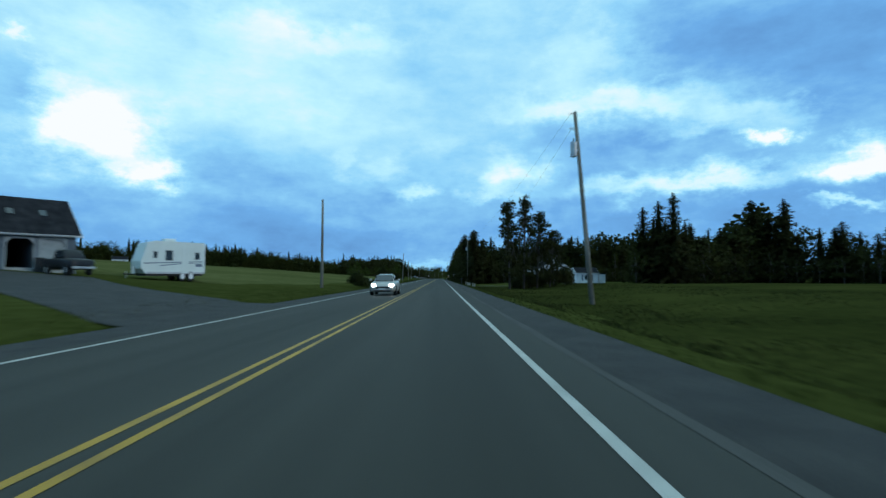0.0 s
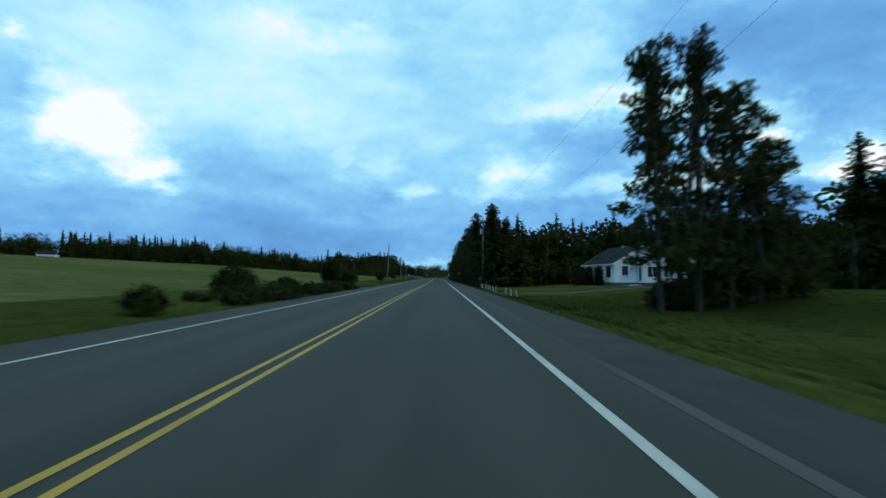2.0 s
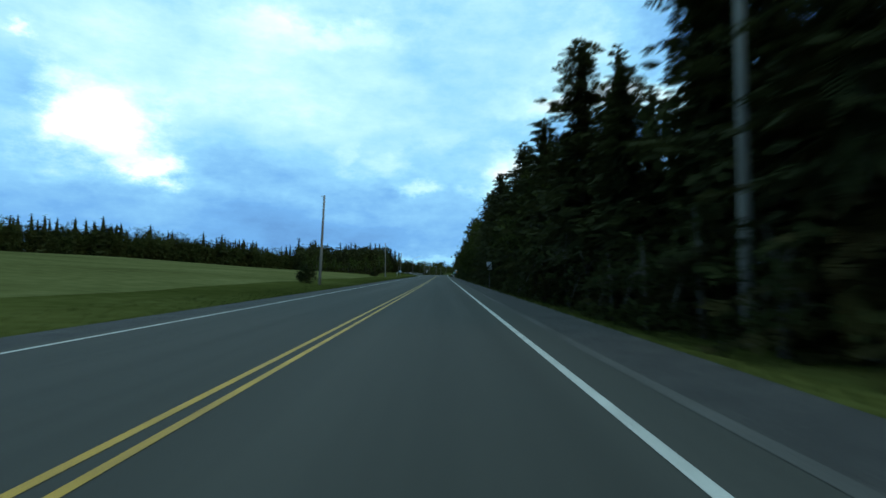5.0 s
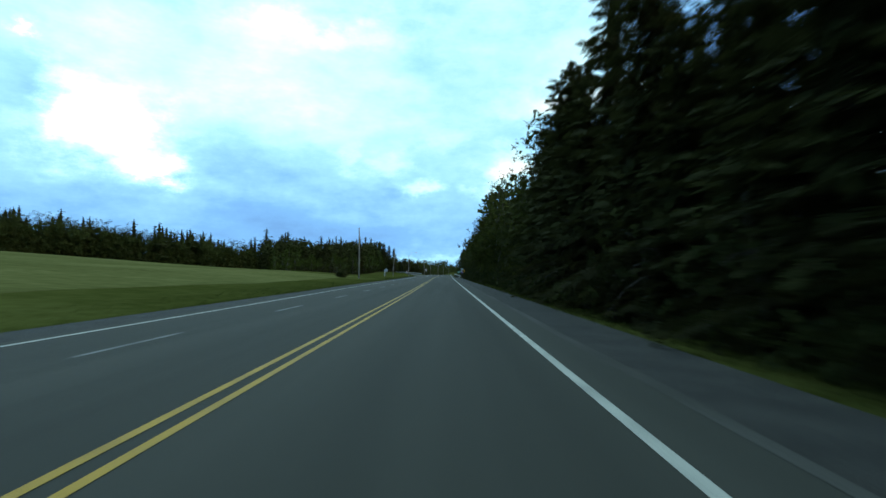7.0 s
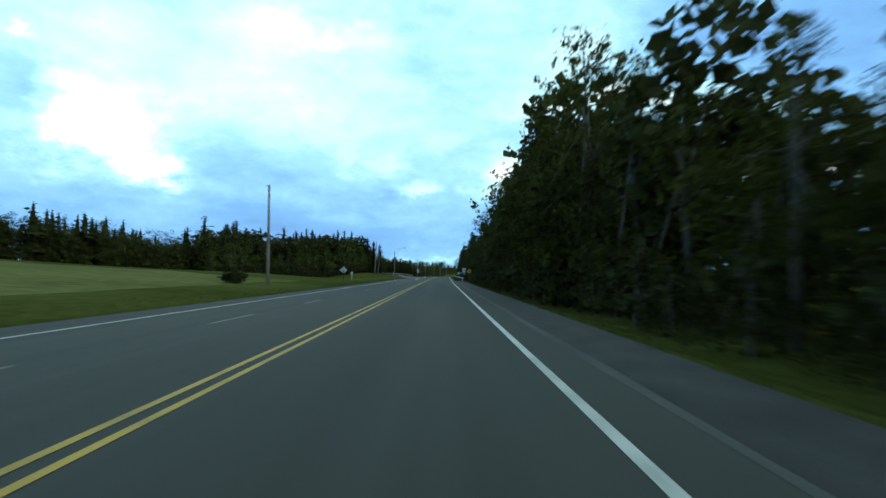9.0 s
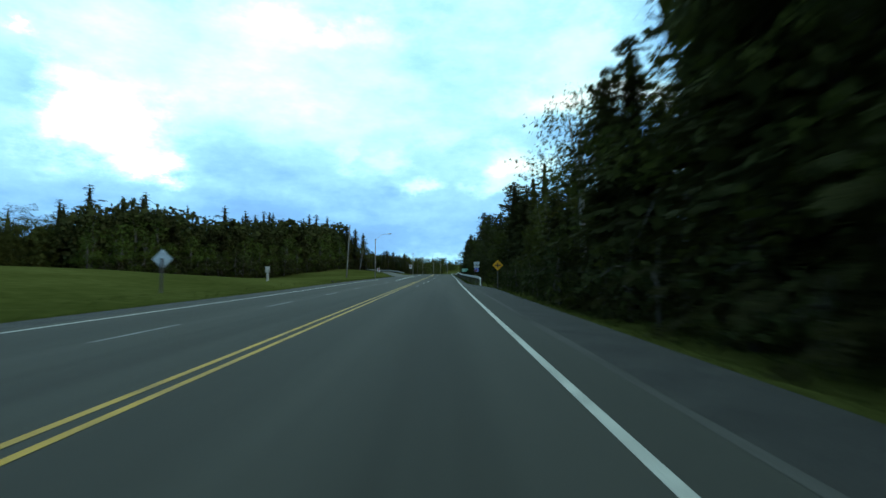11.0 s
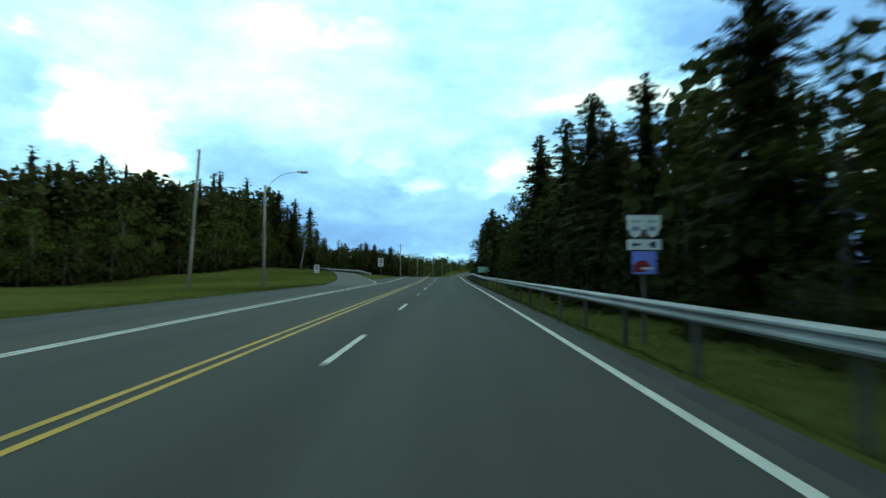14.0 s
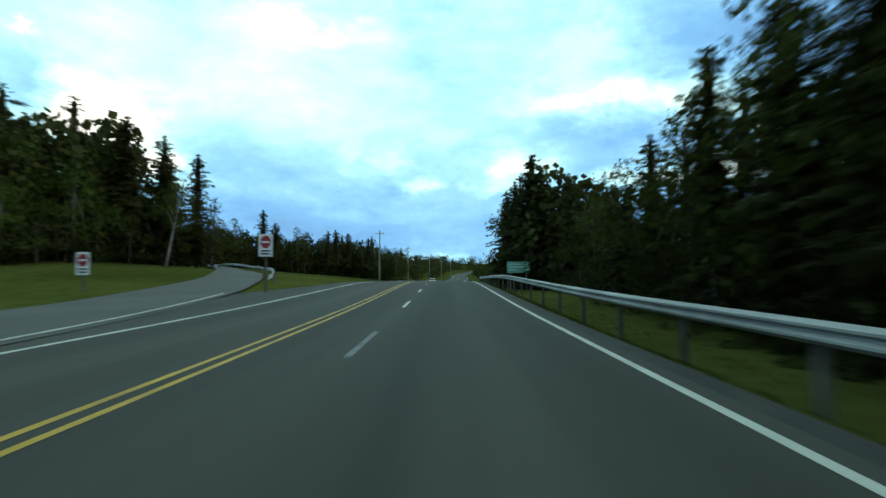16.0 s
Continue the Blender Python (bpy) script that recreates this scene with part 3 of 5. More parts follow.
def make_leafy(seed, h, r, name="deciduous_tree", label="leafy green deciduous tree at the edge of the wood", leaf=0.26, density=150, low=0.3, mat=None, bark=None, n=9):
    rng = random.Random(seed)
    blobs = []
    for k in range(n):
        f = k / (n - 1)
        z = h * (low + (0.93 - low) * f)
        rad = r * (0.45 + 0.75 * math.sin(math.pi * min(1, 0.22 + 0.72 * f)))
        a = k * 2.4 + rng.uniform(-0.5, 0.5)
        off = rad * rng.uniform(0.35, 0.75) * (1 - f * 0.5)
        blobs.append((math.cos(a) * off, math.sin(a) * off, z, rad * rng.uniform(0.45, 0.7), h * 0.085 * rng.uniform(0.8, 1.3)))
    e = thing(name, pose(0, 0, 0), label, "tree", "roadside trees")
    part("trunk", limbs(rng, blobs, h * 0.72, 0.05 + h * 0.012, (rng.uniform(-0.3, 0.3), rng.uniform(-0.3, 0.3))), bark or BARK, e, smooth=True)
    o = new("crown", crown_mesh("crown", leaf_crown(seed, blobs, leaf, density), mat or LEAVES, h * 0.45))
    o.parent = e
    return e


FIRS = [make_fir(s, h, r, low, 170, 0.84) for s, h, r, low in ((1, 13.0, 3.1, 0.03), (2, 14.0, 2.8, 0.05), (3, 12.0, 3.2, 0.02), (4, 14.5, 3.0, 0.06), (5, 11.0, 2.8, 0.02))]
LEAFY = [make_leafy(11, 10.0, 2.7, low=0.12, leaf=0.46, density=29), make_leafy(12, 11.5, 2.6, low=0.16, leaf=0.46, density=29), make_leafy(13, 8.5, 2.6, low=0.08, leaf=0.42, density=34)]
BRIGHT = [make_leafy(14, 10.5, 2.9, "deciduous_tree", "leafy green tree beside the ramp, brighter light in its colour", 0.46, 30, 0.06, LIT_LEAVES), make_leafy(15, 8.5, 3.0, "deciduous_tree", "leafy green tree beside the ramp, brighter light in its colour", 0.46, 30, 0.05, LIT_LEAVES)]
SHRUBS = [make_leafy(21, 3.6, 1.9, "roadside_shrub", "dense green shrub at the edge of the wood", 0.36, 28, 0.05, DARK_LEAVES, n=7), make_leafy(22, 2.8, 1.7, "roadside_shrub", "dense green shrub at the edge of the wood", 0.36, 28, 0.05, DARK_LEAVES, n=7)]
used = set()


def plant(proto, x, y, s=1.0, turn=0.0, sz=None):
    """Sets the first one out itself and copies it from then on."""
    m = Matrix.LocRotScale((x, y, gz(x, y) - 0.05), Euler((0, 0, turn)), None)
    if proto in used:
        o = copy_thing(proto, m)
    else:
        used.add(proto)
        o = proto
        o.matrix_world = m
    o.scale = (s, s, sz or s)
    return o


R = random.Random(5)
BEHIND = []


def wood(y0, y1, x_of, height, rows, gap, leaf_share, depth=2.6):
    for row in range(rows):
        y = y0 + R.uniform(0, gap)
        while y < y1:
            x = x_of(y) + row * depth + R.uniform(-0.5, 0.7) + bend(y)
            h = height(y) * (R.uniform(0.98, 1.16) if R.random() < 0.3 else R.uniform(0.66, 0.94)) * (1 - 0.05 * row) * (0.78 if row and y < 150 else 1.0)
            proto = R.choice(LEAFY) if R.random() < leaf_share(y) else R.choice(FIRS)
            base_h = {0: 13.0, 1: 14.0, 2: 12.0, 3: 14.5, 4: 11.0}[FIRS.index(proto)] if proto in FIRS else {0: 10.0, 1: 11.5, 2: 8.5}[LEAFY.index(proto)]
            if row:
                BEHIND.append((x, y, h, proto in LEAFY))
            else:
                plant(proto, x + (0.7 if proto in LEAFY else 0), y, h / base_h, R.uniform(0, 6.28))
            y += gap * R.uniform(0.7, 1.35) * (1 + 0.15 * row)


# the wall of trees along the right side, shrubs first, then tall trees in rows
def shrub_row(y0, y1, x_of, gap, s0, s1):
    y = y0
    while y < y1:
        plant(R.choice(SHRUBS), x_of(y) + R.uniform(-0.3, 0.6) + bend(y), y, R.uniform(s0, s1), R.uniform(0, 6.28))
        y += gap * R.uniform(0.7, 1.3)


shrub_row(134, 322, lambda y: 6.4, 3.0, 0.6, 1.15)
shrub_row(322, 468, curve([(322, 8.0), (400, 9.2), (440, 10.2), (468, 10.2)]), 3.0, 0.6, 1.1)
wood(133, 216, lambda y: 8.4 if y < 142 else 7.4, curve([(133, 12.5), (146, 13.6), (168, 13.6), (183, 13.4), (187, 12.2), (191, 13.6), (216, 14.5)]), 3, 2.3, lambda y: 0.06, 2.2)
wood(216, 322, lambda y: 7.7, curve([(216, 14.5), (222, 14), (226, 12.5), (229, 7), (236, 7), (242, 12), (250, 13.5), (258, 14.5), (290, 16), (296, 14), (299, 8), (307, 8.5), (311, 8.5), (318, 8), (322, 8)]), 3, 2.6, lambda y: 0.9 if 224 < y < 264 else 0.5, 2.4)
wood(322, 474, curve([(322, 9.6), (400, 9.6), (432, 10.4), (450, 9.4), (474, 8.4)]), curve([(322, 7.5), (325, 8), (330, 14.5), (340, 15), (346, 14.5), (352, 11), (360, 10.8), (368, 12.4), (380, 12.8), (394, 14), (404, 13), (412, 10.5), (422, 9), (436, 7.8), (442, 8.5), (448, 13), (474, 13)]), 3, 2.6, lambda y: 0.55 if 344 < y < 372 else 0.45 if 386 < y < 438 else 0.14, 2.5)

plant(FIRS[3], 10.0, 401.0, 1.16, 0.4)
plant(FIRS[3], 9.2, 450.5, 1.02, 0.9)
plant(FIRS[1], 9.0, 463.0, 1.02, 1.1)
plant(FIRS[3], 8.6, 470.0, 0.9, 2.0)
# the wood behind the white house and at the far side of the right field
for k in range(64):
    x, y = 11 + (k % 32) * 2.0 + R.uniform(-0.8, 0.8), 138 + (k // 32) * 3.5 + R.uniform(-1.5, 1.5) - (k % 32 > 12) * 3
    broad = R.random() < 0.5
    if k // 32:
        BEHIND.append((x, y, R.uniform(9.5, 13.0) * (1.06 if x > 29 else 1), broad and R.random() < 0.4))
    else:
        plant(R.choice(LEAFY if broad else FIRS), x, y, R.uniform(0.66, 0.88) * (1.1 if x > 29 else 1), R.uniform(0, 6.28))
for k in range(34):
    BEHIND.append((10.5 + k * 1.9 + R.uniform(-0.6, 0.6), 140.5 + R.uniform(-0.8, 0.8) - (k > 13) * 3, R.uniform(8.8, 11.0) * (1.1 if k > 9 else 1), True))
for k in range(26):
    plant(R.choice(SHRUBS), 10 + k * 2.2 + R.uniform(-0.5, 0.5), 134.5 + R.uniform(-0.8, 0.8) - (k > 11) * 3, R.uniform(0.9, 1.4), R.uniform(0, 6.28))
FIELD_EDGE = [(37, 96), (50, 99), (63, 105), (78, 84), (95, 52)]
for fx, fy, fs in ((36.6, 94.6, 1.0), (38.6, 92.6, 1.06), (40.6, 91.0, 1.15), (43.5, 93.0, 0.8)):
    plant(FIRS[1], fx, fy, fs, R.uniform(0, 6.28))
for k in range(80):
    u = (k % 40) / 40 * 4
    (x0, y0), (x1, y1) = FIELD_EDGE[int(u)], FIELD_EDGE[int(u) + 1]
    f = u - int(u)
    x, y = x0 + (x1 - x0) * f + R.uniform(-1.0, 1.0) + (k // 40) * 3, y0 + (y1 - y0) * f + R.uniform(-1.0, 1.0) + (k // 40) * 3
    h = (15.5 if 1.6 < u < 2.3 else 11.5 - 0.3 * u) * R.uniform(0.8, 1.12)
    if k // 40:
        BEHIND.append((x, y, h, k % 3 == 0))
    else:
        plant(R.choice(FIRS[:2] + LEAFY[:1]), x, y, h / 13.5, R.uniform(0, 6.28))
        plant(R.choice(SHRUBS), x - 1.6, y - 2.0, R.uniform(1.2, 1.9), R.uniform(0, 6.28))
        BEHIND.append((x + 1.0, y + 1.5, h * R.uniform(0.62, 0.8), True))
# the wood round the ramp on the left side
for k in range(84):
    u = (k % 28) / 27
    x, y = -63 + 29 * u + R.uniform(-1.5, 1.5) - (k // 28) * 4.0, 366 + 84 * u + R.uniform(-1.5, 1.5) + (k // 28) * 1.5
    broad = R.random() < 0.85 - 0.6 * (k // 28)
    if k // 28:
        BEHIND.append((x, y, R.uniform(12.5, 15.5) if k // 28 == 1 and k % 3 else R.uniform(14.5, 18.5), k // 28 == 1 and k % 3 > 0))
    else:
        plant(R.choice(BRIGHT if broad else FIRS), x, y, R.uniform(0.95, 1.3) if broad else R.uniform(0.9, 1.1), R.uniform(0, 6.28))
for k in range(30):
    u = k / 29
    BEHIND.append((-65 + 29 * u + R.uniform(-1, 1), 368 + 84 * u + R.uniform(-1, 1), R.uniform(12.5, 15.5), True))
for k in range(17):
    u = k / 16
    plant(R.choice(BRIGHT), -61 + 29 * u + R.uniform(-0.7, 0.7), 362 + 84 * u, R.uniform(0.65, 0.95), R.uniform(0, 6.28))
for k in range(34):
    u = k / 33
    plant(R.choice(SHRUBS), -60 + 29 * u + R.uniform(-0.7, 0.7), 364 + 84 * u, R.uniform(1.1, 1.9), R.uniform(0, 6.28))
for k in range(16):
    plant(R.choice(FIRS[:4] + LEAFY[:1]), -31 - R.uniform(0, 20), 452 + R.uniform(-3, 6), R.uniform(0.8, 1.0), R.uniform(0, 6.28))
for k in range(60):
    u = (k % 30) / 29
    x, y, s = -62 + 48 * u + R.uniform(-1.5, 1.5), 500 + 30 * u + (k // 30) * 5 + R.uniform(-2, 2), R.uniform(1.0, 1.3) - 0.3 * u
    if k // 30:
        BEHIND.append((x, y, 10 * s, True))
    else:
        plant(R.choice(FIRS[:2] + LEAFY + LEAFY), x, y, s, R.uniform(0, 6.28))


for lx, ly, ls in ((-29.5, 450.5, 0.95), (-26.8, 453.5, 0.8), (-31.5, 447.5, 1.0)):
    plant(LEAFY[0], lx, ly, ls, R.uniform(0, 6.28))
for lx, ly, ls in ((-30.0, 449.0, 1.0), (-32.5, 446.5, 1.08), (-27.8, 452.0, 0.92)):
    plant(FIRS[1], lx, ly, ls, R.uniform(0, 6.28))
birch = make_leafy(17, 9.5, 2.0, "birch_tree", "slender birch with a pale leaning trunk", 0.42, 30, 0.45, None, BIRCH)
tall_birch = make_leafy(18, 13.8, 3.8, "birch_tree", "tall airy birch with pale trunk among dark trees", 0.36, 20, 0.42, None, BIRCH, n=12)
tall_birch.matrix_world = pose(8.8, 303.5, gz(8.8, 303.5) - 0.05)
birch.matrix_world = pose(-28.0, 446.0, gz(-28.0, 446.0) - 0.05, 0, 8, 0)


# ---- far woods ----
def far_wood(name, spots, label, seed, branches=22, spray=1.7, leaf=0.95, density=7):
    rng = np.random.default_rng(seed)
    firs = [fir_crown(50 + k, 13, 2.9, 0.02, branches, spray, tiers=9) for k in range(4)]
    rnd = [leaf_crown(60 + k, [(0, 0, 2.2, 2.2, 2.2), (0.6, -0.4, 4.2, 2.5, 2.3), (0.8, 0.5, 6.3, 2.2, 2.0), (-0.6, -0.4, 8, 1.6, 1.5)], leaf, density) for k in range(3)]
    out_v = []
    for x, y, h, broad in spots:
        src = rnd[rng.integers(3)] if broad else firs[rng.integers(4)]
        s = h / (9.5 if broad else 13.0)
        a = rng.uniform(0, 6.28)
        c, n = math.cos(a), math.sin(a)
        w = s * rng.uniform(0.85, 1.3)
        v = src * np.array([w, w, s])
        v = np.stack([v[:, 0] * c - v[:, 1] * n + x, v[:, 0] * n + v[:, 1] * c + y, v[:, 2] + gz(x, y)], 1)
        out_v.append(v)
    v = np.vstack(out_v)
    ob = new(name, crown_mesh(name, v, NEEDLES if spray < 1.6 and "fir" in label else LEAVES if leaf < 1 and "fir" not in label else FAR_NEEDLES if "fir" in label else FAR_LEAVES))
    return tagged(ob, label, "trees", kind="stuff")


EDGE = [(-16, 470), (-40, 440), (-66, 372), (-84, 340), (-112, 312), (-160, 290), (-215, 245), (-275, 170)]


def along(line_pts, gap, jitter, depth):
    spots = []
    for (x0, y0), (x1, y1) in zip(line_pts, line_pts[1:]):
        ln = math.hypot(x1 - x0, y1 - y0)
        nx, ny = (y1 - y0) / ln, -(x1 - x0) / ln
        for k in range(int(ln / gap)):
            u = R.random()
            d = R.uniform(0, depth)
            spots.append((x0 + (x1 - x0) * u + nx * d + R.uniform(-jitter, jitter), y0 + (y1 - y0) * u + ny * d + R.uniform(-jitter, jitter)))
    return spots


def thicket(name, line_pts, depth, height, count, size, label, mat, seed):
    """The closed mass of low boughs and undergrowth along the edge of a wood."""
    rng = np.random.default_rng(seed)
    seg = list(zip(line_pts, line_pts[1:]))
    lens = [math.hypot(b[0] - a[0], b[1] - a[1]) for a, b in seg]
    pick = rng.choice(len(seg), count, p=np.array(lens) / sum(lens))
    B = []
    for k in pick:
        (x0, y0), (x1, y1) = seg[k]
        u, d = rng.random(), rng.random() * depth
        nx, ny = (y1 - y0) / lens[k], -(x1 - x0) / lens[k]
        x, y = x0 + (x1 - x0) * u + nx * d, y0 + (y1 - y0) * u + ny * d
        top = height * (0.75 + 0.45 * noise.noise((x * 0.13, y * 0.13, seed)) + 0.3 * noise.noise((x * 0.5, y * 0.5, seed)))
        B.append((x, y, gz(x, y) + rng.random() ** 1.5 * max(top, 0.5)))
    B = np.array(B)
    D = rng.normal(size=(count, 3)) + np.array([0, 0, -0.2])
    D /= np.linalg.norm(D, axis=1, keepdims=True)
    L = size * rng.uniform(0.6, 1.3, count)
    ob = new(name, crown_mesh(name, kites(rng, B, D, rng.normal(size=(count, 3)), L, L * rng.uniform(0.25, 0.42, count)), mat))
    return tagged(ob, label, "undergrowth", kind="stuff")


left_edge = along(EDGE[2:], 0.36, 1.5, 12)
far_wood("far_wood", [(x, y, R.uniform(9.5, 15.5), False) for x, y in left_edge if R.random() < (0.42 if noise.noise((x * 0.035, y * 0.035, 4)) > 0.02 else 0.07)], "distant dark fir wood beyond the field", 1)
far_wood("far_wood", [(x, y, R.uniform(8.0, 12.5), True) for x, y in left_edge if R.random() < 0.6], "distant green leafy wood beyond the field", 2, leaf=1.3, density=4)
thicket("undergrowth", EDGE[2:], 4.0, 9.0, 20000, 1.4, "dense dark undergrowth along the far edge of the field", FAR_LEAVES, 91)
ahead = [(bend(y) + sgn * R.uniform(9.3, 55) - (5 if sgn < 0 else 0), y) for sgn in (-1, 1) for y in [R.uniform(530 if sgn < 0 else 470, 1000) for _ in range(190)]]
far_wood("far_wood", [(x, y, R.uniform(8.5, 13.5), False) for x, y in ahead[::3]], "distant dark fir wood beside the far road", 3, 16, 1.9)
far_wood("far_wood", [(x, y, R.uniform(8.5, 12), True) for k, (x, y) in enumerate(ahead) if k % 3], "distant green leafy wood beside the far road", 4, leaf=1.35, density=3.5)
hills = [(R.uniform(-420, 420), R.uniform(1010, 1400)) for _ in range(330)]
far_wood("far_wood", [(x, y, R.uniform(11, 15), k % 4 > 0) for k, (x, y) in enumerate(hills) if abs(x - bend(y)) > 9], "distant dark mixed wood on the hill", 5, 12, 2.0, leaf=1.7, density=2.2)
far_wood("wood_behind", [q for q in BEHIND if not q[3]], "dark fir wood behind the first row of trees", 6, 56, 1.55)
far_wood("wood_behind", [q for q in BEHIND if q[3]], "green leafy wood behind the first row of trees", 7, leaf=0.52, density=17)
thicket("undergrowth", [(760, 1330), (-620, 1330)], 40.0, 13.0, 6000, 4.5, "distant dark wooded ridge beyond the road", FAR_LEAVES, 96)
thicket("undergrowth", [(11.5, 500), (11.8, 440), (11.3, 400), (10.5, 335), (8.6, 316), (8.4, 137)], -3.0, 8.0, 16000, 0.8, "dense dark undergrowth inside the roadside wood", LEAVES, 92)
thicket("undergrowth", [(12, 137), (30, 136), (76, 135)], -3.0, 8.5, 13000, 0.85, "dense dark undergrowth behind the white house", LEAVES, 93)
thicket("undergrowth", [(36, 98), (63, 107), (78, 86), (95, 54)], -3.0, 7.0, 7000, 0.9, "dense dark undergrowth at the edge of the field", LEAVES, 94)
thicket("undergrowth", [(-30, 456), (-62, 366)], 4.0, 8.5, 9000, 0.9, "dense green undergrowth beside the ramp, brighter light in its colour", LIT_LEAVES, 95)
thicket("undergrowth", [(-12, 536), (-40, 512), (-66, 500)], 5.0, 9.0, 6000, 0.9, "dense green undergrowth beyond the ramp", LEAVES, 97)
# ---- poles and cables ----
def utility_pole(x, y, top, name="utility_pole", label="weathered grey wooden utility pole", arm=False, transformer=False, pins=0, lean=(0.0, 0.0)):
    z0 = gz(x, y)
    h = top - z0
    e = thing(name, pose(x, y, z0), label, "utility pole", "utility poles")
    part("pole", tube((0, 0, -0.6), (lean[0], lean[1], h), 0.16, 0.10, 12, rings=3), POLE_WOOD, e, smooth=True)
    if arm:
        a = part("crossarm", box(-0.9 + lean[0], 0.9 + lean[0], -0.06, 0.06, h - 0.75, h - 0.63, 0.01), POLE_WOOD, e)
        for k in (-0.8, 0.8):
            part("insulator", tube((k + lean[0], 0, h - 0.63), (k + lean[0], 0, h - 0.45), 0.05, 0.03, 8), STEEL, a, "grey ceramic insulator")
    for k in range(pins):
        zz = h - 0.15 - 0.9 * k
        part("bracket", tube((-0.02 + lean[0], 0, zz), (-0.34 + lean[0], 0, zz + 0.08), 0.035, 0.03, 8), STEEL, e, "grey steel bracket")
    if transformer:
        tx = lean[0] * (h - 2.2) / h - 0.3
        t = part("transformer", tube((tx, -0.1, h - 2.7), (tx, -0.1, h - 1.85), 0.2, 0.2, 14), STEEL, e, "grey steel drum transformer")
        part("bushing", tube((tx, -0.1, h - 1.85), (tx, -0.1, h - 1.6), 0.05, 0.03, 8), BLACK, t)
        part("bracket", box(tx - 0.05, lean[0] * (h - 2.2) / h, -0.14, -0.06, h - 2.35, h - 2.25), STEEL, e, "grey steel bracket")
    return e


def cable(p0, p1, sag, r=0.006):
    p0, p1 = Vector(p0), Vector(p1)
    bm = bmesh.new()
    pts = []
    for k in range(25):
        u = k / 24
        p = p0.lerp(p1, u)
        p.z -= sag * 4 * u * (1 - u)
        pts.append(p)
    prev = None
    for k, p in enumerate(pts):
        d = (pts[min(k + 1, 24)] - pts[max(k - 1, 0)]).to_track_quat("Z", "Y").to_matrix()
        ring = [bm.verts.new(p + d @ Vector((math.cos(a) * r, math.sin(a) * r, 0))) for a in (0, 1.57, 3.14, 4.71)]
        if prev:
            for i in range(4):
                bm.faces.new((prev[i], prev[(i + 1) % 4], ring[(i + 1) % 4], ring[i]))
        prev = ring
    return tagged(part("overhead_cable", bm, WIRE), "thin black overhead cable slung between wooden poles", "cable", "overhead cables")


utility_pole(-11.6, 51.6, 8.9, label="weathered brown wooden utility pole at the field edge")
utility_pole(8.85, 30.6, 11.0, pins=2, transformer=True, label="tall wooden utility pole with grey drum transformer", lean=(-0.9, 0))
utility_pole(7.0, 135.6, 10.9, transformer=True, pins=1, label="pale wooden utility pole with transformer before dark firs")
utility_pole(-12.8, 177, 9.25, pins=1, label="wooden utility pole with steel bracket in the field", lean=(0.45, 0))
utility_pole(-16.4, 271, 9.7, pins=1, label="wooden utility pole with steel bracket in the field")
utility_pole(-22.0, 390, 11.7, pins=2, label="pale leaning wooden utility pole beside the ramp", lean=(0.75, 0))
for fx, fy in ((-13.5, 500), (-11, 545), (-6.5, 600), (-2.5, 665), (3, 740)):
    utility_pole(fx, fy, gz(fx, fy) + 10.5, arm=True, label="distant grey wooden utility pole beside the road")
utility_pole(11.3, 141.6, 10.1, pins=1, label="pale wooden utility pole half hidden among firs")
cable((7.7, 30.6, 10.9), (7.0, 135.6, 10.7), 1.3)
cable((7.75, 30.6, 10.0), (11.3, 141.5, 9.7), 1.7)

# street lamp: a pale pole with a long curved arm
lamp = thing("street_lamp", pose(-15.45, 389.7, gz(-15.45, 389.7)), "pale wooden street lamp pole with long steel arm", "street lamp")
lh = 8.7
part("pole", tube((0, 0, -0.5), (0, 0, lh), 0.14, 0.09, 12, rings=2), POLE_WOOD, lamp, smooth=True)
bm = bmesh.new()
arm_pts = [(0, 0, lh - 0.6), (0.5, 0, lh + 0.2), (1.2, 0, lh + 0.75), (2.1, 0, lh + 1.05), (3.0, 0, lh + 1.12)]
for a, b in zip(arm_pts, arm_pts[1:]):
    tube(a, b, 0.035, 0.03, 8, bm)
arm = part("arm", bm, STEEL, lamp, "thin steel arm")
bm = box(2.75, 3.65, -0.13, 0.13, lh + 1.04, lh + 1.2, 0.05)
head = part("lamp_head", bm, STEEL, lamp, "grey cobra-head lamp housing")
part("lens", box(2.95, 3.55, -0.1, 0.1, lh + 0.99, lh + 1.038, 0.01), SIGN_WHITE, head, "dull clear lens")


# ---- signs ----
def signpost(name, x, y, label, h, r=0.05, mat=None):
    e = thing(name, pose(x, y, gz(x, y)), label, "road sign", "road signs")
    part("post", box(-r, r, -r, r, -0.4, h, 0.008), mat or BARK, e)
    return e


def panel(e, name, x0, x1, z0, z1, mat, y=-0.075, label="", parent=None, bevel=0.0):
    return part(name, box(x0, x1, y - 0.012, y, z0, z1, bevel), mat, parent or e, label)


def disc(r, x, z, y, t=0.004, seg=32):
    return tube((x, y, z), (x, y - t, z), r, r, seg)


def turned_plate(side, z, y, t=0.012):
    h = side / math.sqrt(2)
    return prism([(0, z - h), (h, z), (0, z + h), (-h, z)], y - t, y)


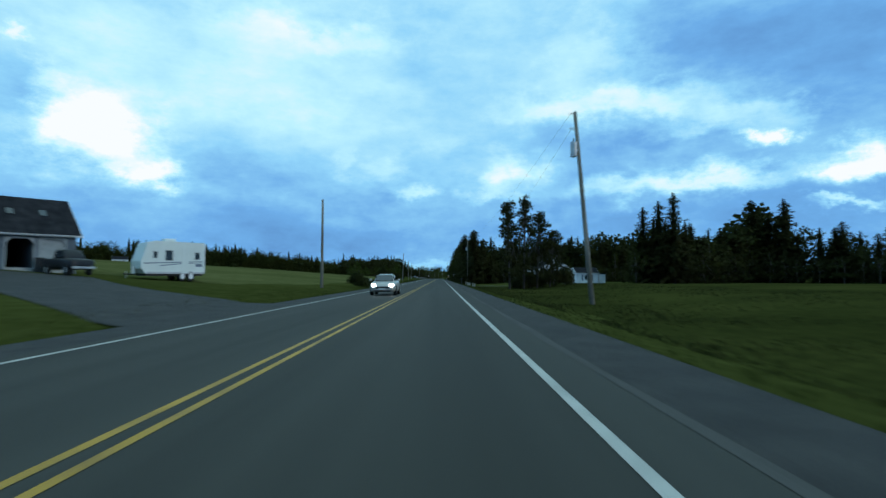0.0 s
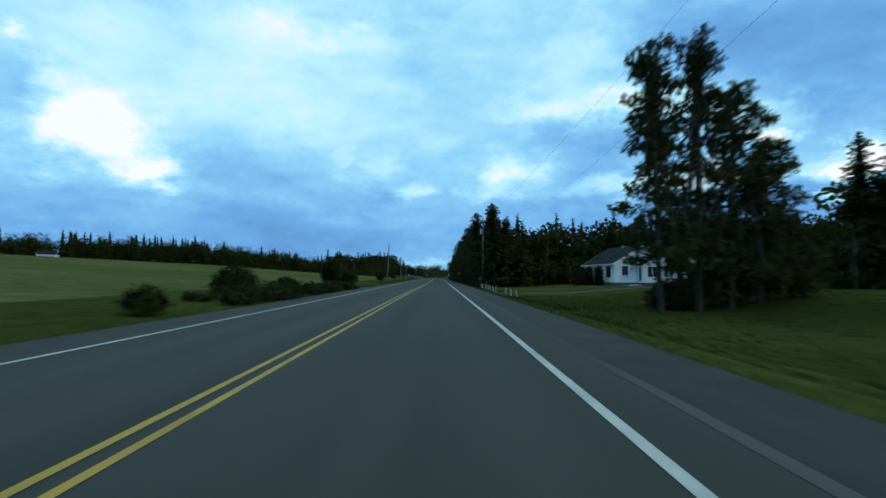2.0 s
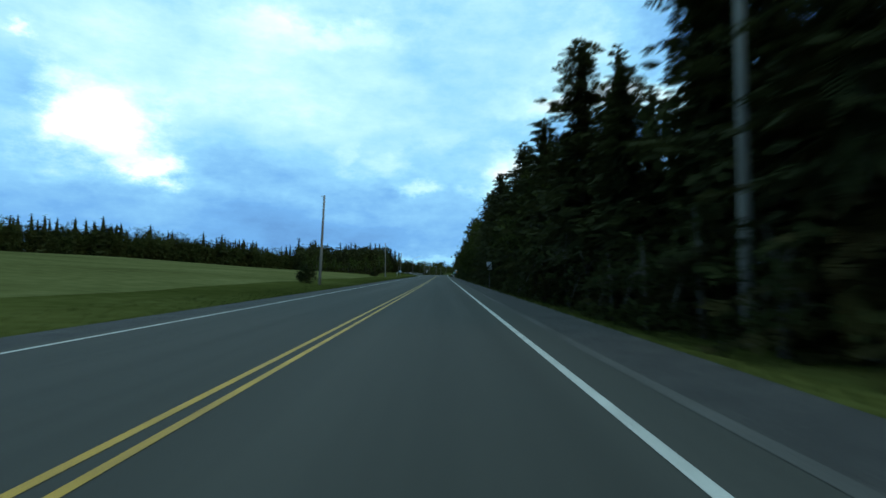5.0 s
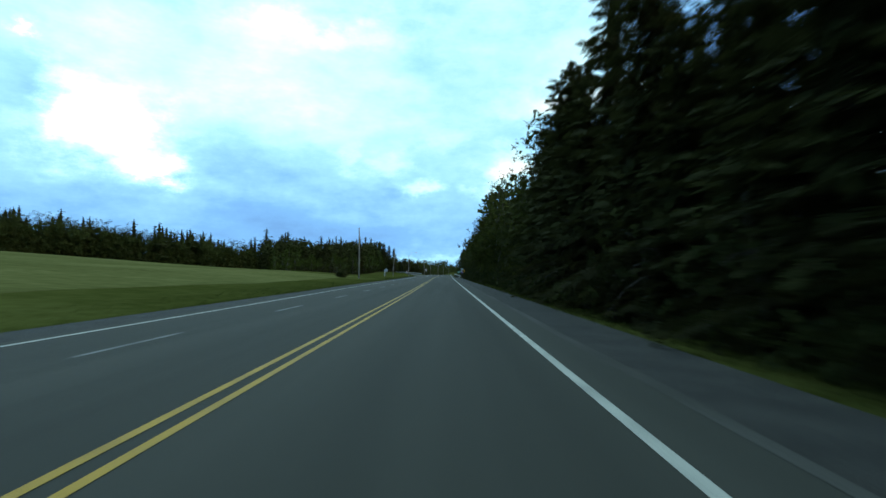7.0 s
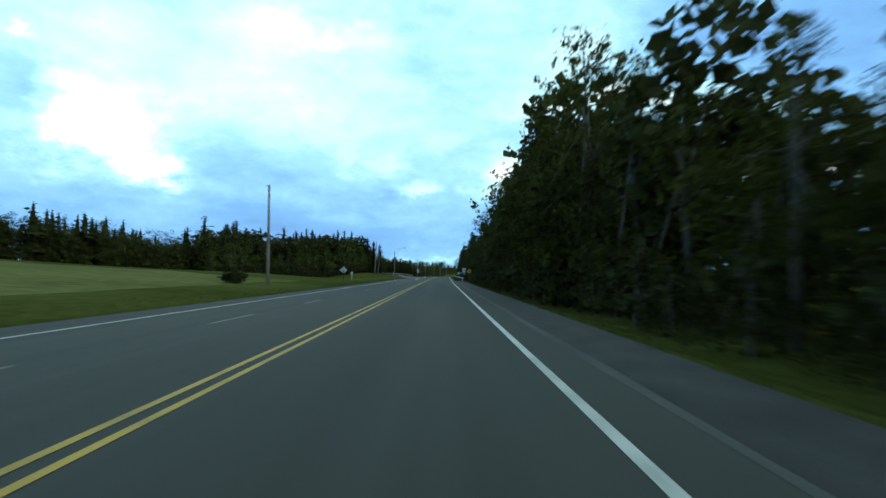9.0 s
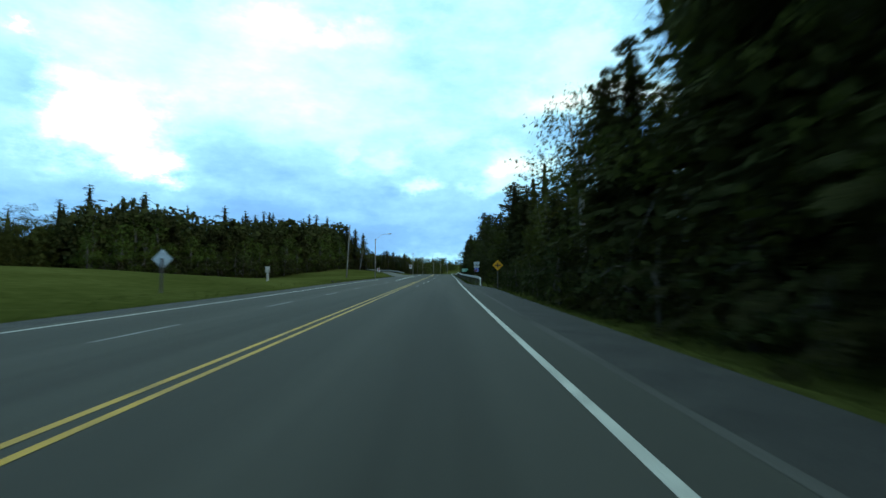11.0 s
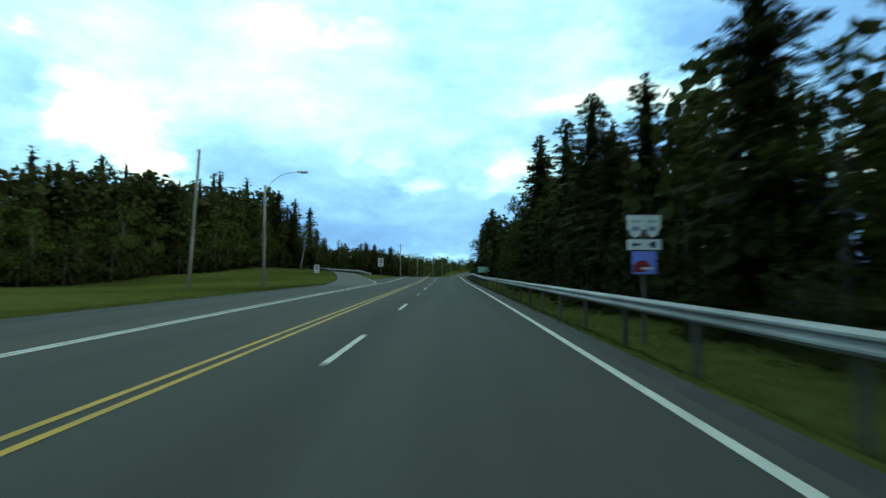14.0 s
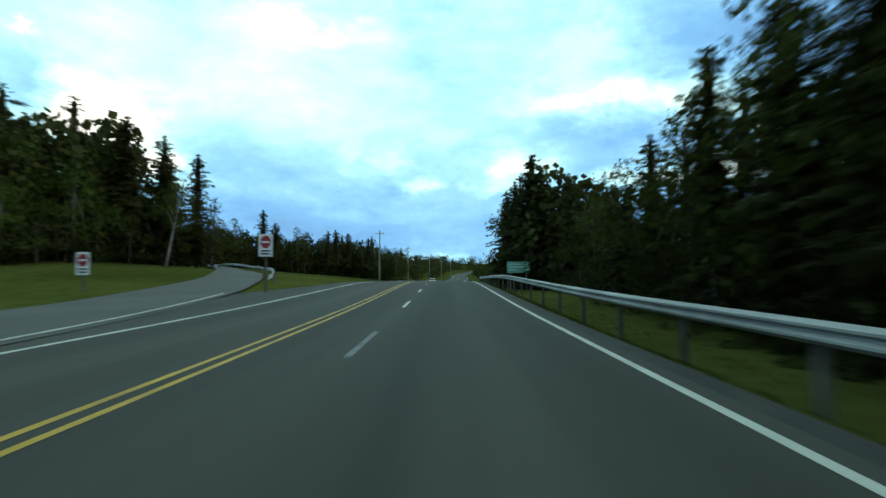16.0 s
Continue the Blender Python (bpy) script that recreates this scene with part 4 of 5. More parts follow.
# yellow diamond with a black crossing mark
g0 = gz(4.75, 316.7)
e = signpost("warning_sign", 4.75, 316.7, "yellow diamond warning sign with black mark on post", 1.8 - g0)
p = part("sign_plate", turned_plate(0.66, 1.75 - g0, -0.055), SIGN_YELLOW, e, "yellow diamond plate")
part("symbol", box(-0.24, 0.24, -0.073, -0.069, 1.75 - g0 - 0.05, 1.75 - g0 + 0.05), BLACK, p, "black bar")
part("symbol", box(-0.05, 0.05, -0.073, -0.0692, 1.75 - g0 - 0.2, 1.75 - g0 - 0.051), BLACK, p, "black bar")
part("symbol", box(-0.05, 0.05, -0.073, -0.0692, 1.75 - g0 + 0.051, 1.75 - g0 + 0.2), BLACK, p, "black bar")
# grey back of a diamond for the traffic that comes towards us
g0 = gz(-14.4, 298)
e = signpost("warning_sign", -14.4, 298, "grey bare back of diamond warning sign on post", 1.9 - g0)
part("sign_plate", turned_plate(0.75, 1.85 - g0, 0.07), STEEL, e, "bare aluminium plate")
# white sign with lines of small writing
g0 = gz(4.6, 177.3)
e = signpost("notice_sign", 4.6, 177.3, "small white notice sign with lines of writing", 2.35 - g0)
p = panel(e, "sign_plate", -0.28, 0.28, 1.62 - g0, 2.4 - g0, SIGN_WHITE)
for k, wd in enumerate((0.2, 0.16, 0.19, 0.12, 0.18)):
    panel(e, "text_bar", -wd, wd, 2.28 - g0 - 0.14 * k, 2.325 - g0 - 0.14 * k, STRIPE, -0.0885, "", p)
# route markers
g0 = gz(5.6, 360.4)
e = signpost("route_sign", 5.6, 360.4, "white route marker panels stacked on a post", 2.8 - g0)
e.scale = (0.88, 1, 1)
p = panel(e, "sign_plate", -0.54, 0.54, 2.42 - g0, 2.83 - g0, SIGN_WHITE, label="white double shield plate")
for cx in (-0.27, 0.27):
    sh = prism([(cx - 0.25, 2.5 - g0), (cx - 0.15, 2.26 - g0), (cx, 2.18 - g0), (cx + 0.15, 2.26 - g0), (cx + 0.25, 2.5 - g0), (cx + 0.22, 2.78 - g0), (cx - 0.22, 2.78 - g0)], -0.096, -0.0885)
    s = part("shield", sh, SIGN_WHITE, p, "white route shield")
    part("text_bar", box(cx - 0.13, cx + 0.13, -0.1, -0.0965, 2.38 - g0, 2.5 - g0), STRIPE, s)
    part("text_bar", box(cx - 0.17, cx + 0.17, -0.1, -0.0965, 2.62 - g0, 2.68 - g0), SIGN_GREEN, s)
p = panel(e, "arrow_plate", -0.54, 0.54, 1.84 - g0, 2.14 - g0, SIGN_WHITE, label="white arrow plate")
part("arrow", prism([(-0.42, 1.99 - g0), (-0.3, 1.9 - g0), (-0.3, 1.96 - g0), (-0.1, 1.96 - g0), (-0.1, 2.02 - g0), (-0.3, 2.02 - g0), (-0.3, 2.08 - g0)], -0.092, -0.0885), BLACK, p, "black arrow")
part("arrow", prism([(0.16, 1.99 - g0), (0.26, 1.9 - g0), (0.38, 1.9 - g0), (0.38, 2.08 - g0), (0.26, 2.08 - g0)], -0.092, -0.0885), BLACK, p, "black arrow")
p = panel(e, "picture_plate", -0.39, 0.39, 1.15 - g0, 1.80 - g0, SIGN_BLUE, label="blue plate with red shape")
part("symbol", prism([(-0.36, 1.2 - g0), (0.0, 1.2 - g0), (0.2, 1.38 - g0), (0.05, 1.55 - g0), (-0.2, 1.52 - g0), (-0.36, 1.4 - g0)], -0.092, -0.0885), SIGN_RED, p, "red shape")
part("symbol", box(-0.1, 0.3, -0.094, -0.0925, 1.28 - g0, 1.34 - g0), SIGN_WHITE, p, "white bar")
# green direction sign
g0 = gz(7.2, 447)
e = thing("direction_sign", pose(7.2, 447, g0), "pale green direction sign with white lines", "road sign", "road signs")
for px in (-0.8, 0.8):
    part("post", box(px - 0.06, px + 0.06, -0.06, 0.06, -0.4, 2.1 - g0, 0.01), POLE_WOOD, e)
p = panel(e, "sign_plate", -1.17, 1.17, 1.05 - g0, 2.17 - g0, SIGN_GREEN)
for x0, x1, z in ((-0.95, 0.2, 1.85), (-0.95, 0.55, 1.57), (-0.95, -0.1, 1.29), (0.75, 1.0, 1.85), (0.75, 1.0, 1.57), (0.75, 1.0, 1.29)):
    panel(e, "text_bar", x0, x1, z - g0, z - g0 + 0.12, SIGN_WHITE, -0.0885, "", p)
panel(e, "border", -1.13, 1.13, 1.08 - g0, 1.105 - g0, SIGN_WHITE, -0.0885, "", p)
panel(e, "border", -1.13, 1.13, 2.115 - g0, 2.14 - g0, SIGN_WHITE, -0.0885, "", p)


def no_entry(x, y, z, yaw):
    g = gz(x, y)
    e = thing("no_entry_sign", pose(x, y, g, 0, 0, yaw), "white plate with red no-entry disc on post", "road sign", "road signs")
    part("post", box(-0.05, 0.05, -0.05, 0.05, -0.4, z - g + 0.3, 0.008), BARK, e)
    p = part("sign_plate", box(-0.42, 0.42, -0.075, -0.055, z - g - 0.58, z - g + 0.58), SIGN_WHITE, e)
    d = part("disc", disc(0.33, 0, z - g + 0.17, -0.0765), SIGN_RED, p, "red disc")
    part("bar", box(-0.24, 0.24, -0.086, -0.082, z - g + 0.12, z - g + 0.22), SIGN_WHITE, d, "white bar")
    e.scale = (0.86, 1, 1)
    for k in range(2):
        part("text_bar", box(-0.28, 0.28, -0.08, -0.0765, z - g - 0.33 - 0.15 * k, z - g - 0.25 - 0.15 * k), BLACK, p)


no_entry(-18.5, 420.4, 1.6, -6)
no_entry(-9.45, 421.0, 2.55, -3)

# white marker cabinet in the field
g = gz(-17.75, 324.2)
e = thing("roadside_cabinet", pose(-17.75, 324.2, g), "white utility pedestal on a post in the grass", "utility box")
part("post", box(-0.09, 0.09, -0.08, 0.08, -0.3, 1.0, 0.02), POST_WHITE, e)
part("cabinet", box(-0.19, 0.19, -0.14, 0.14, 0.85, 1.42, 0.03), POST_WHITE, e)
part("lid", box(-0.22, 0.22, -0.17, 0.17, 1.42, 1.48, 0.02), POST_WHITE, e)


# ---- guard rail ----
W_BEAM = [(0.0, 0.31), (0.03, 0.285), (0.075, 0.25), (0.075, 0.215), (0.01, 0.17), (0.01, 0.14), (0.075, 0.095), (0.075, 0.06), (0.03, 0.025), (0.0, 0.0)]


def w_beam(p0, p1):
    """One length of rail; the waves face the road, which lies on the side of smaller x."""
    bm = bmesh.new()
    d = Vector((p1[0] - p0[0], p1[1] - p0[1], 0)).normalized()
    out = Vector((-d.y, d.x, 0))
    loops = []
    for p in (p0, p1):
        front = [bm.verts.new(Vector(p) + out * a + Vector((0, 0, b))) for a, b in W_BEAM]
        back = [bm.verts.new(Vector(p) + out * (a - 0.012) + Vector((0, 0, b))) for a, b in W_BEAM]
        loops.append(front + back[::-1])
    n = len(loops[0])
    for i in range(n):
        bm.faces.new((loops[0][i], loops[0][(i + 1) % n], loops[1][(i + 1) % n], loops[1][i]))
    bmesh.ops.recalc_face_normals(bm, faces=bm.faces)
    return bm


def guard_rail(points, label, z_over=0.36):
    e = thing("guard_rail", pose(0, 0, 0), label, "guard rail", "guard rails")
    for k, (a, b) in enumerate(zip(points, points[1:])):
        part("rail_beam", w_beam(a, b), RAIL_STEEL, e)
        if k:
            zt = a[2] + 0.3
            part("rail_post", box(a[0] + 0.03, a[0] + 0.14, a[1] - 0.06, a[1] + 0.06, gz(a[0], a[1]) - 0.3, zt - 0.06, 0.008), BARK, e, "wooden rail post")


rail_x = curve([(321, 3.75), (331, 4.25), (345, 4.35), (400, 4.45), (470, 4.75)])
pts = [(3.62, 321.3, -0.30), (3.8, 324.8, -0.05), (4.1, 328.2, 0.13), (4.27, 332.0, 0.24)]
y = 335.8
while y < 470:
    pts.append((rail_x(y), y, 0.31 + road_z(y)))
    y += 3.8
guard_rail(pts, "galvanised steel guard rail on wooden posts beside road")

# ---- exit ramp ----
RAMP_LINE = [(-8.6, 388, 3.4), (-9.6, 400, 5.0), (-11.9, 414, 4.9), (-14.9, 428, 4.4), (-18.4, 440, 4.1), (-23.5, 452, 4.1), (-31, 466, 4.2), (-41, 480, 4.3), (-58, 492, 4.4)]


def ramp_at(u):
    i = min(int(u), len(RAMP_LINE) - 2)
    f = u - i
    p = [Vector(RAMP_LINE[max(0, min(len(RAMP_LINE) - 1, i + k))]) for k in (-1, 0, 1, 2)]
    a = 0.5 * (2 * p[1] + (p[2] - p[0]) * f + (2 * p[0] - 5 * p[1] + 4 * p[2] - p[3]) * f * f + (3 * p[1] - p[0] - 3 * p[2] + p[3]) * f ** 3)
    return a


rv, rf, rl, rails = [], [], [], []
N = 64
for k in range(N + 1):
    u = k / N * (len(RAMP_LINE) - 1)
    c, c2 = ramp_at(u), ramp_at(min(u + 0.02, len(RAMP_LINE) - 1.0001))
    if u > len(RAMP_LINE) - 1.03:
        c, c2 = ramp_at(len(RAMP_LINE) - 1.03), ramp_at(len(RAMP_LINE) - 1.0001)
        c = ramp_at(len(RAMP_LINE) - 1.0001)
    d = Vector((c2.x - c.x, c2.y - c.y, 0))
    d = d.normalized() if d.length > 1e-6 else Vector((-0.8, 0.6, 0))
    side = Vector((d.y, -d.x, 0))
    for j in range(5):
        q = Vector((c.x, c.y, 0)) + side * c.z * (j / 4 - 0.5)
        rv.append((q.x, q.y, gz(q.x, q.y) + 0.115 if k > 3 else -0.02))
    q = Vector((c.x, c.y, 0)) + side * (c.z * 0.5 - 0.4)
    rl.append((q, side))
    rails.append(Vector((c.x, c.y, 0)) + side * (c.z * 0.5 + 0.9))
for k in range(N):
    for j in range(4):
        a = k * 5 + j
        rf.append((a, a + 1, a + 6, a + 5))
tagged(mesh_object("ramp_road", rv, rf, RAMP_ASPHALT, smooth=True), "grey asphalt exit ramp curving up to the wood", "road", kind="structure")
lv, lf = [], []
for k, (q, side) in enumerate(rl[2:20]):
    for sgn in (-0.055, 0.055):
        w = q + side * sgn
        lv.append((w.x, w.y, gz(w.x, w.y) + 0.128))
    if k:
        lf.append((2 * k - 2, 2 * k - 1, 2 * k + 1, 2 * k))
tagged(mesh_object("road_marking_ramp", lv, lf, WHITE_LINE), "thin white edge line along the ramp", "road marking", kind="structure")
guard_rail([(q.x, q.y, gz(q.x, q.y) + 0.42) for q in rails[24:62:3]], "pale steel guard rail along the curving ramp")

# ---- gravel driveway and yard on the left ----
dv, df = [], []
for k in range(21):
    u = k / 20
    a = Vector((-6.9, 12.5, 0)).lerp(Vector((-35, 32.5, 0)), u) + Vector((0, 1.0 * math.sin(u * 3.14), 0))
    b = Vector((-6.9, 25.0, 0)).lerp(Vector((-24.5, 37.0, 0)), u) + Vector((0, -2.0 * math.sin(u * 3.14), 0))
    for j in range(11):
        q = a.lerp(b, j / 10)
        dv.append((q.x, q.y, max(gz(q.x, q.y) + 0.03, -0.03)))
for k in range(20):
    for j in range(10):
        c = k * 11 + j
        df.append((c, c + 1, c + 12, c + 11))
tagged(mesh_object("driveway", dv, df, GRAVEL, smooth=True), "wide grey gravel driveway up to the garage", "driveway", kind="structure")
dv, df = [], []
for k in range(9):
    for j in range(7):
        x, y = -8.4 - 9.5 * k / 8, 107.5 + 7.0 * j / 6 + 0.25 * k
        dv.append((x, y, gz(x, y) + 0.03))
for k in range(8):
    for j in range(6):
        c = k * 7 + j
        df.append((c, c + 1, c + 8, c + 7))
tagged(mesh_object("farm_track", dv, df, GRAVEL, smooth=True), "grey gravel field entrance between round bushes", "driveway", kind="structure")
dv, df = [], []
for k in range(61):
    for j in range(9):
        x, y = 3.4 + 24.0 * k / 60, 99.5 + 3.0 * j / 8 + 0.016 * k + 0.12 * math.sin(k * 0.5 + j // 8 * 2)
        dv.append((x, y, gz(x, y) + (0.012 if 0 < j < 8 else -0.02)))
for k in range(60):
    for j in range(8):
        c = k * 9 + j
        df.append((c, c + 1, c + 10, c + 9))
tagged(mesh_object("driveway_right", dv, df, LAWN_TRACK, smooth=True), "narrow gravel driveway across the lawn to the garage", "driveway", kind="structure")


# ---- buildings ----
def window(house, x0, x1, z0, z1, y, face="y", mat=None, bars=1, out=-1):
    """A framed window on a wall; face y: wall along x at that y; face x: wall along y at that x. out: the side that faces outdoors."""
    def bx(a0, a1, d0, d1, b0, b1):
        d0, d1 = sorted((y + out * d0, y + out * d1))
        return box(a0, a1, d0, d1, b0, b1) if face == "y" else box(d0, d1, a0, a1, b0, b1)
    w = part("window", bx(x0, x1, 0.0, 0.02, z0, z1), GLASS, house, "dark glass window in white frame")
    f = 0.11
    for a0, a1, b0, b1 in ((x0 - f, x0, z0 - f, z1 + f), (x1, x1 + f, z0 - f, z1 + f), (x0, x1, z1, z1 + f), (x0, x1, z0 - f, z0)):
        part("frame", bx(a0, a1, 0.0, 0.06, b0, b1), mat or TRIM_WHITE, w)
    for k in range(bars):
        c = x0 + (x1 - x0) * (k + 1) / (bars + 1)
        part("glazing_bar", bx(c - 0.025, c + 0.025, 0.02, 0.045, z0, z1), mat or TRIM_WHITE, w)
    return w


def siding(house, outline, y, mat, course=0.16, out=-1):
    """Lapped boards over a gable or wall whose outline is given in x and z (upper edge as a function)."""
    x0, x1, z0, top = outline
    z = z0
    zmax = max(top(x0 + (x1 - x0) * k / 20) for k in range(21))
    while z < zmax - 0.02:
        z2 = min(z + course, zmax)
        ks = [x0 + (x1 - x0) * k / 40 for k in range(41)]
        ins = [x for x in ks if top(x) >= z2 - 0.02]
        if len(ins) > 1:
            a, b = ins[0], ins[-1]
            d = [(y, z), (y + out * 0.022, z), (y + out * 0.004, z2), (y, z2)]
            bm = bmesh.new()
            l = [bm.verts.new((a, q, w)) for q, w in d]
            r = [bm.verts.new((b, q, w)) for q, w in d]
            for i in range(4):
                bm.faces.new((l[i], l[(i + 1) % 4], r[(i + 1) % 4], r[i]))
            bm.faces.new(l[::-1])
            bm.faces.new(r)
            bmesh.ops.recalc_face_normals(bm, faces=bm.faces)
            part("siding_board", bm, mat, house)
        z = z2


def gable_roof(house, x0, x1, y0, y1, eave, peak, over=0.35, mat=None, trim=True, ridge_along="y"):
    mid = (x0 + x1) / 2
    slope = (peak - eave) / (mid - x0)
    for sgn in (-1, 1):
        edge = x0 - over if sgn < 0 else x1 + over
        ez = eave - slope * over
        bm = prism([(edge, ez), (mid, peak), (mid, peak + 0.14), (edge, ez + 0.14)], y0 - over, y1 + over)
        if ridge_along == "x":
            bmesh.ops.rotate(bm, verts=bm.verts, cent=(0, 0, 0), matrix=Matrix.Rotation(radians(90), 3, "Z"))
        r = part("roof", bm, mat or SHINGLE, house, "dark shingle roof slope")
        for yy in ((y0 - over - 0.03, y0 - over), (y1 + over, y1 + over + 0.03)):
            bm = prism([(edge, ez - 0.01), (mid, peak - 0.01), (mid, peak + 0.15), (edge, ez + 0.15)], *yy)
            if ridge_along == "x":
                bmesh.ops.rotate(bm, verts=bm.verts, cent=(0, 0, 0), matrix=Matrix.Rotation(radians(90), 3, "Z"))
            part("bargeboard", bm, TRIM_WHITE, r, "white bargeboard")
        bm = box(min(edge, edge + sgn * 0.03), max(edge, edge + sgn * 0.03), y0 - over, y1 + over, ez + 0.02, ez + 0.14)
        if ridge_along == "x":
            bmesh.ops.rotate(bm, verts=bm.verts, cent=(0, 0, 0), matrix=Matrix.Rotation(radians(90), 3, "Z"))
        part("fascia", bm, TRIM_WHITE, r, "white fascia board")


# white bungalow
hx, hy = 21.0, 112.7
house = thing("bungalow", pose(hx, hy, 0.22, 0, 0, 4), "white clapboard bungalow with dark roof and gabled porch", "house")
part("foundation", box(-0.03, 7.53, -0.03, 12.53, -0.7, 0.28), SHADED_FOUNDATION, house, "grey concrete foundation with base shadow in its colour")
part("wall", prism([(0, 0.28), (7.5, 0.28), (7.5, 2.6), (3.75, 4.75), (0, 2.6)], 0, 12.5), WHITE_SIDING, house)
siding(house, (0.0, 7.5, 0.30, lambda x: 2.6 + 2.15 * (1 - abs(x - 3.75) / 3.75)), 0, WHITE_SIDING)
gable_roof(house, 0, 7.5, 0, 12.5, 2.6, 4.75, 0.4)
window(house, 0.9, 1.7, 1.15, 2.25, -0.023, bars=0)
window(house, 1.3, 3.1, 0.9, 2.25, 0, "x", bars=0)
window(house, 9.6, 10.6, 1.1, 2.2, 0, "x", bars=0)
part("chimney", box(3.45, 3.75, 6.4, 6.75, 4.4, 4.98, 0.02), CONCRETE, house, "short pale chimney")
part("corner_board", box(-0.03, 0.09, -0.05, -0.001, 0.28, 2.55), TRIM_WHITE, house, "white corner board")
porch = part("porch", prism([(2.9, 0.28), (7.1, 0.28), (7.1, 2.3), (5.0, 3.55), (2.9, 2.3)], -1.9, -0.001), WHITE_SIDING, house, "white gabled front porch")
siding(house, (2.9, 7.1, 0.30, lambda x: 2.3 + 1.25 * (1 - abs(x - 5.0) / 2.1)), -1.9, WHITE_SIDING)
gable_roof(house, 2.9, 7.1, -1.9, 0.6, 2.3, 3.55, 0.3)
window(house, 3.4, 4.6, 0.95, 2.15, -1.923, bars=1)
window(house, 5.4, 6.6, 0.95, 2.15, -1.923, bars=1)
window(house, -1.35, -0.65, 0.5, 2.1, 2.9, "x", bars=0)
part("porch_foundation", box(2.88, 7.12, -1.92, -0.031, -0.7, 0.279), SHADED_FOUNDATION, house, "grey concrete porch foundation with base shadow in its colour")
part("step", box(1.9, 2.88, -1.5, -0.1, -0.3, 0.1, 0.02), CONCRETE, house, "concrete entrance step")
part("step", box(1.2, 1.9, -1.5, -0.1, -0.4, -0.06, 0.02), CONCRETE, house, "concrete entrance step")

house.scale = (0.98, 0.84, 1.01)

# small white garage with its gable to the road
gar = thing("garage", pose(26.8, 103.2, -0.05, 0, 0, 4), "small white clapboard garage with grey roof and door", "garage")
part("wall", box(0, 6.0, 0, 5.0, -0.4, 2.25), WHITE_SIDING, gar)
bm = prism([(0, 2.25), (5.0, 2.25), (2.5, 3.3)], -6.0, -0.001)
bmesh.ops.rotate(bm, verts=bm.verts, cent=(0, 0, 0), matrix=Matrix.Rotation(radians(90), 3, "Z"))
part("gable", bm, WHITE_SIDING, gar)
gable_roof(gar, 0, 5.0, -6.0, 0.0, 2.25, 3.3, 0.3, ridge_along="x")
siding(gar, (0.0, 6.0, -0.1, lambda x: 2.2), 0, WHITE_SIDING)
door = part("garage_door", box(-0.04, -0.001, 0.9, 4.1, -0.1, 2.05), TRIM_WHITE, gar, "white panelled garage door")
for k in range(4):
    part("door_panel", box(-0.06, -0.041, 0.98, 4.02, -0.05 + 0.52 * k, 0.42 + 0.52 * k), WHITE_SIDING, door)
part("shutter", box(1.3, 1.7, -0.06, -0.024, 0.7, 1.9), STRIPE, gar, "dark blue shutter")
part("shutter", box(4.2, 4.6, -0.06, -0.024, 0.7, 1.9), STRIPE, gar, "dark blue shutter")
window(gar, 2.2, 3.6, 0.9, 1.8, -0.023, bars=1)
gar.scale = (0.7, 0.74, 0.95)
shed = thing("shed", pose(31.3, 104.2, gz(31.3, 104.2), 0, 0, 4), "low white lean-to shed beside the garage", "shed")
part("wall", box(0, 1.4, 0, 2.4, -0.3, 1.7), WHITE_SIDING, shed)
part("roof", prism([(-0.1, 1.7), (1.5, 1.7), (1.5, 1.8), (-0.1, 2.0)], -0.15, 2.55), SHINGLE, shed, "dark sloping roof")

# blue-grey house with an open garage bay
bh = thing("garage_house", pose(-32.1, 35.9, 1.92, 0, 0, 48), "blue-grey house with dark roof and two garage bays", "house")
WB = 8.2
part("wall", box(-7, 2.6, 0, 8.5, -0.5, 3.0), GREY_SIDING, bh)
part("wall", box(4.7, 5.2, 0, 8.5, -0.5, 3.0), GREY_SIDING, bh)
part("wall", box(7.3, WB, 0, 8.5, -0.5, 3.0), GREY_SIDING, bh)
part("wall", box(2.601, 4.699, 0, 0.3, 2.45, 3.0), GREY_SIDING, bh)
part("wall", box(5.201, 7.299, 0, 0.3, 2.45, 3.0), GREY_SIDING, bh)
part("back_wall", box(2.601, 7.299, 8.2, 8.5, -0.5, 3.0), DARK_INSIDE, bh)
part("bay_floor", box(2.601, 7.299, 0.1, 8.2, -0.5, 0.02), CONCRETE, bh)
part("ceiling", box(2.601, 7.299, 0.301, 8.2, 2.9, 3.0), DARK_INSIDE, bh)
bm = prism([(0, 3.0), (8.5, 3.0), (4.25, 6.3)], -WB + 0.002, 6.998)
bmesh.ops.rotate(bm, verts=bm.verts, cent=(0, 0, 0), matrix=Matrix.Rotation(radians(90), 3, "Z"))
part("gable", bm, GREY_SIDING, bh)
gable_roof(bh, 0, 8.5, -WB, 7.0, 3.0, 6.3, 0.4, ridge_along="x")
dr = part("garage_door", box(5.201, 7.299, 0.12, 0.2, 0.03, 2.45), WEATHERED_TRIM, bh, "closed white panelled garage door")
for k in range(4):
    part("door_panel", box(5.3, 7.2, 0.1, 0.119, 0.1 + 0.59 * k, 0.6 + 0.59 * k), WEATHERED_TRIM, dr)
